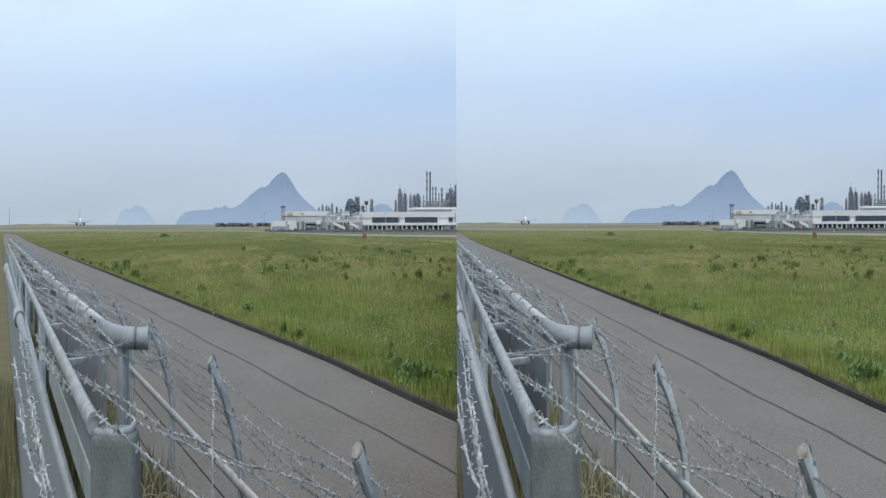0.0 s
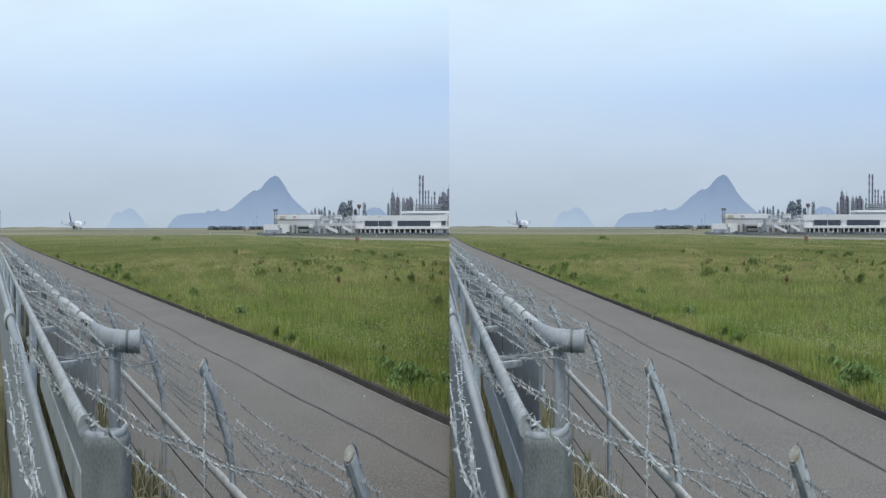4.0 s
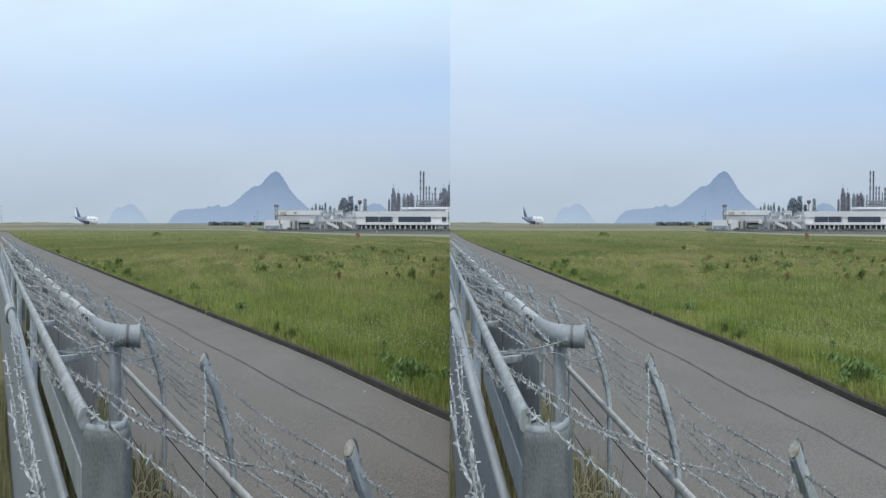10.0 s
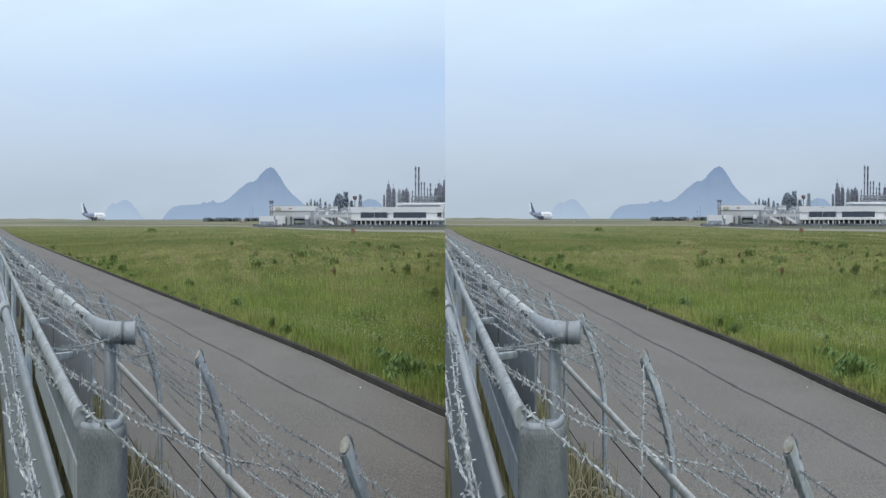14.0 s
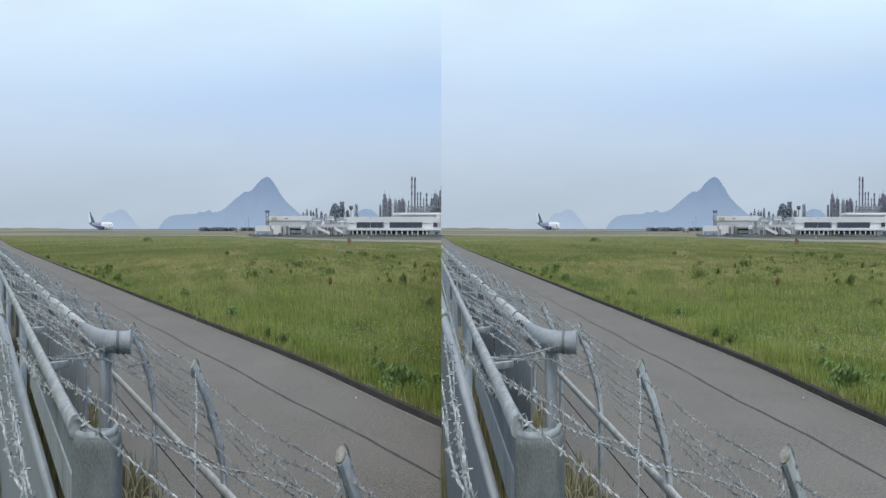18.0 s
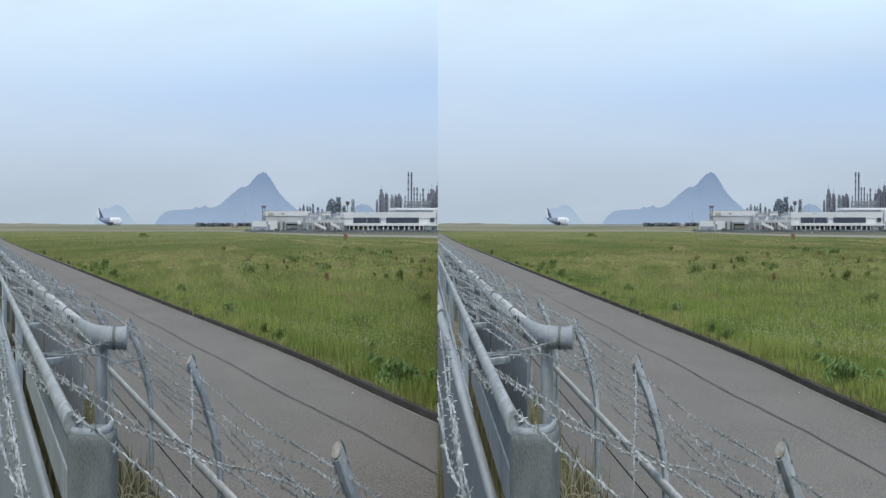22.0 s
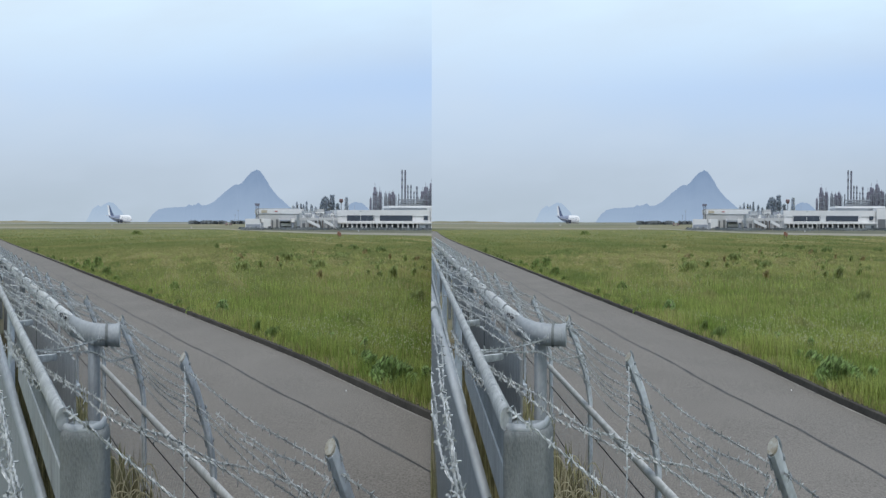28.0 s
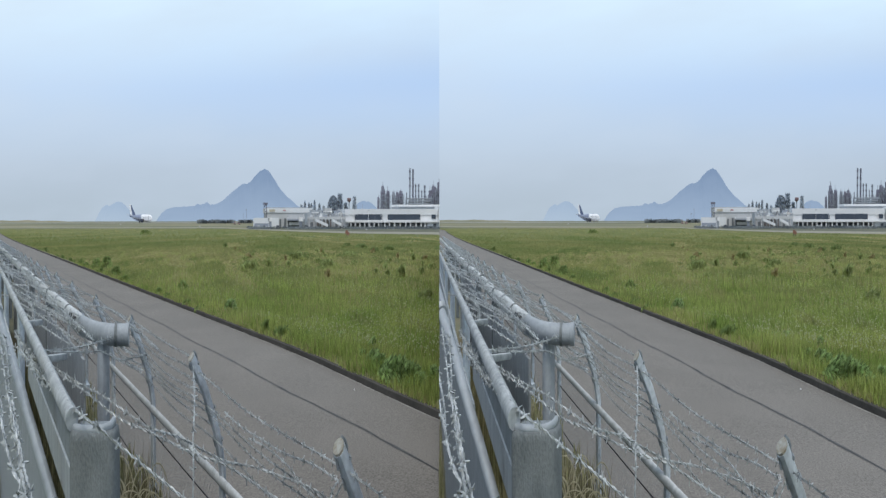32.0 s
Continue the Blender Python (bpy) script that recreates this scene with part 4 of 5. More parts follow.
    blade_cloud(vw, "far_dry_meadow", far[dry > 0], hgt[dry > 0], 0.30, 0.8, DRYGRASS, "far straw-coloured meadow patches", sd + 6)
    # short tufts creeping over the kerb
    q = np.random.RandomState(77)
    n = 10000
    ss = 6 + 60 * q.rand(n) ** 1.6
    cover = np.array([noise.noise((v * 0.8, 2.0, 5.0)) for v in ss])
    aa = np.array([kerb_a(v) for v in ss]) + 0.10 + 0.5 * q.rand(n) - 0.16 * np.clip(cover, -0.2, 1)
    edge = np.array([at_ground(a, v, 0.10) for a, v in zip(aa, ss)])
    tuft = 0.06 + 0.17 * q.rand(n) * (1 + cover)
    pale = q.rand(n) < 0.4
    blade_cloud(vw, "kerb_tufts", edge[~pale], tuft[~pale], 0.014, 0.9, GRASS, "short grass tufts creeping over the kerb", sd + 4)
    blade_cloud(vw, "dry_kerb_tufts", edge[pale], tuft[pale] * 0.8, 0.014, 1.0, DRYGRASS, "short dry tufts along the kerb", sd + 10)
    # pale flower heads on thin stalks
    fl = meadow_points(rg, 14000, 14, 70)
    keep = np.array([noise.noise((q[0] * 0.12, q[1] * 0.12, 11.0)) for q in fl]) > -0.25
    fl = fl[keep]
    fl[:, 2] += 0.36 + 0.14 * rg.rand(len(fl))
    blade_cloud(vw, "flower_heads", fl, 0.026, 0.022, 0.2, FLOWER, "small cream-white flower heads above the grass", sd + 3, "flowers")

    def clump(name, base, r, h, n, mat, label, leaf, seed, category="shrub"):
        q = np.random.RandomState(seed)
        th, rad, hz = q.rand(n) * 6.283, np.sqrt(q.rand(n)) * r, q.rand(n)
        rad = rad * 1.5 * (1 - 0.55 * hz ** 2)
        pts = np.c_[base[0] + rad * np.cos(th), base[1] + rad * np.sin(th), base[2] + hz * h * 0.8]
        ob = blade_cloud(vw, name, pts, leaf * (0.6 + 0.8 * q.rand(n)), leaf * 0.5, 1.0, mat, label, seed, category, kind="")
        if ob:
            c = Vector(vw.to([base])[0])
            ob.data.transform(Matrix.Translation(-c))
            ob.location = c
            tagged(ob, group="shrubs in the meadow")

    for i, (b, r, h) in enumerate((((11.79, 71.19, -0.77), 0.80, 0.62), ((13.34, 56.69, -0.61), 0.60, 0.53), ((-49.1, 294.46, -2.53), 2.1, 1.05), ((3.96, 46.69, -0.51), 0.35, 0.26), ((17.96, 45.19, -0.5), 0.25, 0.62), ((17.03, 46.19, -0.51), 0.17, 0.40), ((16.62, 48.69, -0.52), 0.15, 0.36), ((21.92, 49.44, -0.54), 0.18, 0.37), ((13.66, 30.18, -0.33), 0.30, 0.49), ((6.35, 59.94, -0.65), 0.22, 0.45), ((3.59, 54.44, -0.59), 0.75, 0.54), ((10.59, 57.44, -0.62), 0.32, 0.21), ((-37.58, 97.69, -1.05), 0.24, 0.45), ((34.1, 110.44, -1.18), 0.96, 0.55), ((36.24, 97.69, -1.05), 0.73, 0.55), ((1.19, 119.94, -1.28), 0.37, 0.45), ((22.48, 79.19, -0.85), 0.99, 0.44), ((18.89, 64.19, -0.69), 0.30, 0.28), ((25.04, 55.94, -0.6), 0.21, 0.18), ((5.68, 80.69, -0.87), 0.26, 0.34), ((32.28, 95.44, -1.02), 0.66, 0.45), ((4.21, 72.44, -0.78), 0.33, 0.29), ((11.33, 64.94, -0.7), 0.36, 0.20), ((17.69, 60.69, -0.65), 0.29, 0.20), ((12.1, 54.69, -0.59), 0.47, 0.27), ((26.2, 57.94, -0.62), 0.30, 0.16), ((24.65, 72.44, -0.78), 0.37, 0.24), ((18, 78.44, -0.84), 0.36, 0.28), ((14.51, 57.44, -0.62), 0.37, 0.20), ((13.66, 79.44, -0.85), 0.34, 0.26), ((33.93, 122.19, -1.3), 0.71, 0.47), ((22.67, 62.19, -0.66), 0.43, 0.31), ((14.22, 66.19, -0.71), 0.33, 0.31), ((15.5, 80.19, -0.86), 0.28, 0.27), ((48.85, 101.19, -1.09), 0.71, 0.50))):
        clump("meadow_shrub", b, r * 1.15, h, 280 if h > 0.5 else 160, GROVE if b[1] > 90 else BUSH, "olive green tufted shrub in the meadow", h * 0.42, 500 + i)
    # small brown and green dock plants scattered through the dry part
    q = np.random.RandomState(52)
    for i in range(34):
        y = 44 + 66 * q.rand() ** 1.2
        b = (y * (0.03 + 0.46 * q.rand()), y, ground_z(y))
        h = 0.22 + 0.30 * q.rand()
        rusty = i % 3 == 0
        clump("dock_plant", b, 0.10 + 0.22 * q.rand(), h, 90, RUST if rusty else BUSH, "straw-brown dock plant in the dry meadow" if rusty else "upright olive green dock plant in the meadow", h * 0.42, 800 + i, "weed")
    for i, (b, r, h) in enumerate((((5.63, 14.43, -0.16), 0.27, 0.45), ((5.89, 14.18, -0.16), 0.21, 0.39), ((5.47, 14.68, -0.17), 0.20, 0.35), ((5.54, 16.43, -0.19), 0.16, 0.29), ((6.09, 13.68, -0.17), 0.17, 0.27), ((5.25, 16.93, -0.19), 0.13, 0.23), ((6.08, 14.93, -0.18), 0.15, 0.32), ((6.06, 14.18, -0.16), 0.18, 0.35), ((6.1, 13.93, -0.17), 0.17, 0.30), ((5.57, 15.93, -0.19), 0.18, 0.30), ((6, 17.93, -0.2), 0.09, 0.33), ((-3.02, 36.19, -0.4), 0.23, 0.59), ((-14.45, 57.44, -0.62), 0.36, 0.93), ((-16.15, 58.94, -0.63), 0.26, 0.73), ((-10.99, 47.69, -0.52), 0.24, 0.71), ((-18.67, 60.69, -0.65), 0.19, 0.60), ((0.6, 26.94, -0.29), 0.23, 0.37), ((2.18, 30.18, -0.33), 0.26, 0.30), ((4.5, 19.18, -0.21), 0.19, 0.29), ((3.85, 20.18, -0.23), 0.13, 0.20), ((4.92, 18.93, -0.24), 0.09, 0.35), ((6.7, 14.18, -0.19), 0.11, 0.35))):
        clump("broadleaf_weed", b, r * (1.25 if b[1] < 30 else 1.5), h * (1.4 if b[1] < 30 else 0.9), 850 if b[1] < 30 else 220, WEED if b[1] < 30 else FARWEED, "leafy green weed clump behind the kerb", 0.08 if b[1] < 30 else h * 0.18, 600 + i, "weed")
    q = np.random.RandomState(31)
    for i in range(22):
        s = 16 + 70 * (i / 22) ** 1.3 + 3 * q.rand()
        b = at_ground(kerb_a(s) + 0.35 + 0.3 * q.rand(), s, 0.02)
        h = 0.14 + 0.22 * q.rand()
        clump("kerb_weed", b, 0.1 + 0.2 * q.rand(), h, 160, FARWEED, "leafy green weed clump behind the kerb", h * 0.42, 700 + i, "weed")
    # curled dry seed stalks beside the end post
    q = np.random.RandomState(13)
    cg = vw.thing("curled_grass", (-0.515, 2.283, 1.06), "dry curled grass stalks beside the fence post", "grass")
    for i in range(30):
        foot = Vector((-0.535, 2.281, 1.813)) + Vector((q.uniform(-0.14, 0.16), q.uniform(-0.1, 0.2), 0))
        hgt, out = q.uniform(0.04, 0.15), q.uniform(0.04, 0.08)
        arc = [foot + Vector((out * (1 - math.cos(a)), 0.02 * a, hgt * math.sin(a))) for a in (0, 0.4, 0.8, 1.2, 1.5, 1.8, 2.1, 2.4, 2.7)]
        root = Vector((foot.x + q.uniform(-0.03, 0.03), foot.y + q.uniform(-0.03, 0.03), 1.06))
        vw.part("stalk", Shape().tube([root, root.lerp(foot, 0.5), *arc], 0.0009, 4, False, 0.0032), SEED, cg)
    vw.done(cg)
    # dry stalks on the bank
    q = np.random.RandomState(9)
    for name, a0, a1, s0, s1, n, hgt in (("dry_grass", 0.31, 0.42, 1.9, 7, 900, 0.55), ("dry_grass", 0.42, 0.8, 1.9, 9, 1200, 0.42), ("dead_grass", 0.45, 1.0, 1.75, 3.1, 2600, 0.72), ("dry_grass", 0.7, 1.6, 1.7, 3.4, 500, 0.30), ("dry_grass", 1.0, 1.7, 3.4, 14, 1200, 0.22), ("dry_grass", -0.6, 0.2, 2.5, 14, 6000, 0.6)):
        a, s = a0 + (a1 - a0) * q.rand(n), s0 + (s1 - s0) * q.rand(n)
        pts = np.array([fp(x, y, 1.53 if x > 0.29 else 2.52) for x, y in zip(a, s)])
        blade_cloud(vw, name, pts, hgt * (0.5 + 0.6 * q.rand(n)), 0.010, 0.4 if a0 > 0.5 else 0.12, DEADGRASS if name == "dead_grass" else STRAW, "dry straw-coloured grass at the foot of the fence", sd + 7)


# ---- far buildings ----
def build_airport(vw):
    def block(parent, name, mat, x0, x1, z0, z1, y, deep, label=""):
        return vw.part(name, Shape().box(x0, x1, y, y + deep, z0, z1), mat, parent, label)

    def stand(name, x, y, label, category, group=""):
        return vw.thing(name, (x, y, ground_z(y)), label, category, group)

    # terminal: long white two-storey building
    T = 420.0
    t = stand("terminal_building", 160.9, T, "white two-storey airport terminal with long window bands", "building")
    block(t, "upper_wall", WHITEWALL, 115.0, 200.7, 0.25, 3.78, T + 0.6, 24, "white upper-storey wall")
    block(t, "parapet", WHITEWALL, 114.7, 200.7, 3.80, 6.65, T + 0.3, 25, "white parapet wall")
    block(t, "floor_slab", WHITE, 114.4, 201.2, 0.43, 1.16, T - 1.2, 3, "projecting white floor slab")
    # Recessed front coloured dark, so part of its shade is painted.
    block(t, "ground_floor", SHADE, 118.1, 190.7, ground_z(T), 0.43, T + 3.5, 20, "ground-floor front with its recess shade painted on")
    block(t, "end_wall", WHITEWALL, 190.7, 200.7, ground_z(T), 1.29, T + 0.2, 24)
    block(t, "end_wall", WHITEWALL, 115.0, 118.6, ground_z(T), 1.29, T + 0.2, 24)
    for x0, x1 in ((123.8, 149.2), (154.4, 184.5)):
        w = block(t, "window", GLASS, x0, x1, 1.56, 4.17, T + 0.15, 0.6, "long dark window band")
        k = int((x1 - x0) / 6)
        for i in range(1, k):
            xm = x0 + (x1 - x0) * i / k
            block(w, "mullion", GLASS, xm - 0.12, xm + 0.12, 1.56, 4.17, T + 0.08, 0.1)
        block(w, "sill", WHITE, x0 - 0.3, x1 + 0.3, 1.29, 1.56, T - 0.1, 0.4)
    block(t, "window", GLASS, 194.9, 198.6, 2.08, 4.04, T - 0.05, 0.4)
    block(t, "door", SHADE, 196.5, 199.1, ground_z(T), -0.27, T + 0.05, 0.4)
    for x in (120.2, 124.4, 128.5, 133.0, 137.4, 141.6, 145.8, 151.5, 155.7, 160.4, 165.6, 170.9, 175.1, 180.3, 185.0, 188.6):
        block(t, "column", WHITE, x - 0.42, x + 0.42, ground_z(T), 0.51, T - 0.9, 1.1)
    for x0, x1 in ((129.6, 132.7), (146.3, 151.0), (160.9, 165.1), (175.6, 179.8)):
        block(t, "glazing", GREYWALL, x0, x1, ground_z(T) + 0.3, -0.27, T + 3.2, 0.3)
    block(t, "roof_storey", GREYWALL, 166.7, 213.2, 6.52, 7.82, T + 8, 14, "low grey roof storey")
    block(t, "roof_edge", WHITEWALL, 165.6, 213.2, 7.82, 8.74, T + 7, 16)
    block(t, "end_wing", WHITEWALL, 201.2, 228.9, ground_z(T), 7.56, T - 1, 26, "white end wing")
    # Flat dark sheet on the wing wall paints the doorway's shade.
    block(t, "door", SHADE, 202.2, 209.5, ground_z(T), 2.60, T - 1.2, 0.4, "dark sheet painted as a tall doorway's shade")
    for x, z in ((132.2, 6.78), (152.1, 6.78)):
        vw.part("roof_mast", Shape().tube([(x, T + 4, z - 0.5), (x, T + 4, z + 2.2)], 0.12, 5), PLANTGREY, t)
    vw.done(t)

    # hangar with a pale sign band
    G = 440.0
    h = stand("hangar", 65.7, G, "grey and white hangar with a sign band under its roof", "building")
    block(h, "wall", PALEWALL, 44.9, 88.1, ground_z(G), 5.06, G, 30, "pale grey hangar wall")
    block(h, "sign_band", WHITEWALL, 43.8, 88.1, 5.06, 7.25, G - 0.4, 31, "white band under the roof")
    block(h, "sign", surface("tan_sign", (0.55, 0.50, 0.40), None, 0.7, 0, 0.2, 2, 0), 47.1, 52.6, 5.47, 6.70, G - 0.6, 0.3, "tan sign board")
    block(h, "sign", surface("dull_red_sign", (0.50, 0.24, 0.25), None, 0.7, 0, 0.2, 2, 0), 60.2, 63.0, 5.88, 6.43, G - 0.6, 0.3, "dull red sign board")
    block(h, "canopy", PLANTGREY, 64.0, 81.0, 1.30, 2.0, G - 5, 5, "dark canopy edge")
    # Flat dark sheet before the wall paints the shade inside the hangar.
    block(h, "opening", SHADE, 64.6, 78.4, ground_z(G), 1.2, G - 0.3, 0.6, "dark sheet painted as the hangar opening's shade")
    # Plain white block added in place of the vehicles below the canopy.
    block(h, "vehicle_block", WHITE, 66.0, 77.6, -1.0, 0.45, G - 1.4, 0.5, "white block for the vehicles under the canopy")
    block(h, "door", SHADE, 57.0, 58.6, ground_z(G), 1.9, G - 0.4, 0.5, "dark service door")
    block(h, "door", SHADE, 61.4, 63.2, ground_z(G), 2.3, G - 0.4, 0.5, "dark service door")
    block(h, "cladding", WHITEWALL, 48.6, 56.2, ground_z(G), 2.6, G - 0.5, 0.5, "white wall cladding")
    # Plain white box at the canopy's end.
    block(h, "canopy_box", WHITE, 80.2, 83.0, 1.6, 3.6, G - 5.6, 1.0, "white box on the canopy's end")
    block(h, "door", WHITE, 51.5, 54.2, ground_z(G), 1.78, G - 0.3, 0.3)
    block(h, "roof", ROOFGREY, 44.3, 83.8, 7.25, 7.66, G + 2, 27)
    for x in (49.8, 55.8, 60.2, 78.8, 83.2):
        block(h, "pier", PALEWALL, x - 0.3, x + 0.3, ground_z(G), 5.06, G - 0.25, 0.4)
    vw.done(h)
    # pier building and boarding bridges between hangar and terminal
    p = stand("boarding_pier", 98.2, T - 12, "white boarding pier on brown steel columns", "building")
    block(p, "deck", PALEWALL, 78.2, 112.2, 1.84, 3.11, T - 12, 5, "white covered walkway")
    block(p, "back_wall", GREYWALL, 79.0, 114.1, ground_z(T), 4.66, T - 4, 12)
    block(p, "roof_plant", GREYWALL, 83.1, 92.9, 4.66, 6.21, T - 3, 8)
    block(p, "roof_plant", PALEWALL, 95.5, 102.2, 4.66, 6.99, T - 3, 8)
    block(p, "roof_plant", PLANTGREY, 104.3, 109.5, 4.66, 5.96, T - 3, 8)
    BROWN = surface("brown_steel", (0.20, 0.175, 0.165), (0.15, 0.135, 0.13), 0.8, 0, 0.2, 2, 0)
    for i, x in enumerate((79.7, 83.8, 87.3, 89.8, 92.9, 95.9, 99.0, 102.0, 105.6, 109.6)):
        block(p, "column", BROWN if 1 < i < 7 else PALEWALL, x - 0.45, x + 0.45, ground_z(T - 12), 1.97, T - 11.5, 1)
    for x in (88.8, 94.4, 98.0):
        block(p, "door", SHADE, x - 0.9, x + 0.9, ground_z(T - 12), 1.33, T - 5, 0.8)
    for x, z in ((85.3, 5.64), (89.3, 6.66), (97.0, 7.42), (101.5, 6.15), (108.6, 6.91), (111.2, 5.39)):
        vw.part("mast", Shape().tube([(x, T - 10, 3.11), (x, T - 10, z)], 0.16, 5), PLANTGREY, p)
    for x0, x1, zz in ((81.7, 88.3, 4.88), (92.4, 100.5, 5.39), (103.6, 111.7, 4.38)):
        vw.part("handrail", Shape().tube([(x0, T - 11, zz), (x1, T - 11, zz)], 0.14, 5), WHITE, p)
    for i in range(9):
        x0 = 80.0 + 3.3 * i
        z1 = 5.2 + 1.7 * abs(math.sin(i * 1.9))
        vw.part("truss_strut", Shape().tube([(x0, T - 11, 3.1), (x0 + 1.7, T - 11, z1), (x0 + 3.4, T - 11, 3.1)], 0.17, 5), (PLANTGREY, PALEWALL, BROWN)[i % 3], p)
    for x0, x1, z0, z1 in ((84.0, 95.0, 2.3, -0.2), (99.0, 107.0, 2.2, 0.1)):
        vw.part("boarding_bridge", Shape().beam((x0, T - 16, z0), (x1, T - 16, z1), (0, 1, 0), (0, 0, 1), 3.0, 1.3), WHITEWALL, p, "white sloping boarding bridge")
    # Dark blocks paint the shaded gaps below the deck.
    for x0, x1, z1 in ((80.6, 83.0, 0.6), (103.2, 104.8, 0.9), (107.2, 108.8, 0.4)):
        block(p, "dark_bay", SHADE, x0, x1, ground_z(T), z1, T - 12.4, 1.0)
    rr = random.Random(12)
    for i in range(14):
        x = 79.2 + rr.random() * (110.7 - 79.2)
        w, z = 0.5 + rr.random() * 1.6, 3.11 - 0.1
        block(p, "roof_unit", rr.choice((WHITE, GREYWALL, PLANTGREY, WHITEWALL)), x - w, x + w, z, z + 0.5 + rr.random() * 1.6, T - 11.5 + rr.random() * 2, 1.5)
    vw.done(p)
    # small things on the apron
    tw = stand("floodlight_tower", 41.8, 425, "dark steel floodlight tower on the apron", "tower")
    for dx in (-1.1, 1.1):
        vw.part("leg", Shape().tube([(41.8 + dx * 1.3, 425, ground_z(425)), (41.8 + dx, 425, 9.21)], 0.28, 6), PLANTDARK, tw)
    for i in range(7):
        z = ground_z(425) + 1.2 + i * 1.45
        vw.part("brace", Shape().tube([(41.8 - 1.2, 425, z), (41.8 + 1.2, 425, z + 1.3)], 0.12, 5), PLANTDARK, tw)
    block(tw, "lamp_head", PLANTDARK, 39.7, 43.9, 8.68, 9.74, 424.5, 1)
    vw.done(tw)
    for x0, x1, yt, nm, lb, mt in ((29.9, 43.9, 2.60, "storage_tent", "white storage tent on the apron", WHITEWALL), (43.1, 46.6, 2.86, "white_container", "white container beside the hangar", WHITE), (71.3, 74.3, 2.86, "white_container", "white container beside the hangar", WHITE)):
        b = stand(nm, (x0 + x1) / 2, 412, lb, "container")
        block(b, "body", mt, x0, x1, ground_z(412) + (3.2 if nm != "storage_tent" else 0), yt, 412, 4)
        if nm == "storage_tent":
            # Grey sheet on the solid body paints the shade of an open side.
            block(b, "opening", PLANTGREY, x0 + 0.6, x1 - 0.6, ground_z(412), yt - 2.5, 411.8, 0.4, "grey sheet painted as the open side's shade")
            for k in range(5):
                xk = x0 + 1.2 + 2.5 * k
                block(b, "stored_crate", (SHADE, PALEWALL, GREYWALL)[k % 3], xk, xk + 1.5, ground_z(412), ground_z(412) + 0.9 + 0.5 * (k % 2), 411, 0.7)
        else:
            block(b, "frame", PLANTGREY, x0 + 0.5, x1 - 0.5, ground_z(412), ground_z(412) + 3.2, 412.5, 3)
        vw.done(b)
    PINKISH = surface("faded_pink_paint", (0.46, 0.33, 0.31), None, 0.7, 0, 0.5, 4, 0)
    cars = ((424, 407, 5, 5, PINKISH), (417, 409, 4, 6, PINKISH), (494, 409, 8, 6, SHADE), (545, 411, 9, 6, SHADE), (610, 412, 7, 5, WHITE), (690, 413, 6, 5, GREYWALL), (708, 417.5, 5, 6, SHADE), (661, 412, 7, 5, WHITE), (735, 413, 7, 4, WHITE))
    for cx, cy, w, hh, mt in cars:
        yy = 530.0 if cx < 430 else 404.0
        x = (cx - 392) * 2 / 1607.5 * yy
        wd, ht = w * 2 / 1607.5 * yy, hh / 1607.5 * yy
        g = ground_z(yy)
        c = stand("service_vehicle", x, yy, {"white_paint": "white service van parked on the apron", "faded_pink_paint": "faded pink service truck parked on the apron", "recess_shade_dark_paint": "dark service truck parked on the apron"}.get(mt.name, "grey service van parked on the apron"), "vehicle", "vehicles on the apron")
        block(c, "body", mt, x - wd / 2, x + wd / 2, g + 0.4, g + ht * 0.65, yy, 2)
        block(c, "cab", mt, x - wd * 0.42, x + wd * 0.2, g + ht * 0.65, g + ht, yy + 0.1, 1.8)
        block(c, "windscreen", GLASS, x - wd * 0.38, x + wd * 0.16, g + ht * 0.70, g + ht * 0.93, yy + 0.03, 0.1)
        for sx in (-0.3, 0.3):
            vw.part("wheel", Shape().tube([(x + wd * sx, yy - 0.05, g + 0.4), (x + wd * sx, yy + 0.3, g + 0.4)], 0.4, 10), TYRE, c)
        vw.done(c)
    rr = random.Random(8)
    for i in range(9):
        x = 43.4 + i * 12.5 + rr.random() * 5
        y = 403.0 + rr.random() * 6
        u = stand("apron_light", x, y, "thin white apron light mast", "lamp post", "apron light masts")
        z = ground_z(y) + 4.5 + rr.random() * 3.5
        vw.part("shaft", Shape().tube([(x, y, ground_z(y)), (x, y, z)], 0.13, 5), WHITE, u)
        vw.part("head", Shape().box(x - 0.6, x + 0.6, y - 0.2, y + 0.2, z, z + 0.35), GREYWALL, u)
        vw.done(u)
    # red marker board and small airfield signs in the grass
    m = Vector((65.01, 233.2, -2.26))
    r = vw.thing("marker_board", m, "red and orange airfield marker board in the grass", "sign")
    k = m.y / 1607.5
    vw.part("board", Shape().box(m.x - 7 * k, m.x + 2 * k, m.y, m.y + 0.2, m.z + 5 * k, m.z + 11 * k), SIGNRED, r, "orange-red board")
    vw.part("board", Shape().box(m.x - 2 * k, m.x + 6 * k, m.y - 0.3, m.y - 0.1, m.z + 3 * k, m.z + 9 * k), SIGNRED, r, "orange-red board")
    for dx in (-4, 3):
        vw.part("post", Shape().tube([(m.x + dx * k, m.y + 0.3, m.z - 0.1), (m.x + dx * k, m.y + 0.3, m.z + 6 * k)], 0.12, 6), TYRE, r)
    vw.done(r)
    for q, wd, ht in ((((-20.28, 440.52, -2.06)), 0.9, 0.9), (((113.63, 353.99, -2.46)), 1.0, 0.7), (((-113.03, 513.31, -1.55)), 0.9, 1.0), (((40.69, 380.25, -2.37)), 0.9, 0.7)):
        s = vw.thing("edge_marker", q, "small white taxiway edge marker", "sign", "taxiway edge markers")
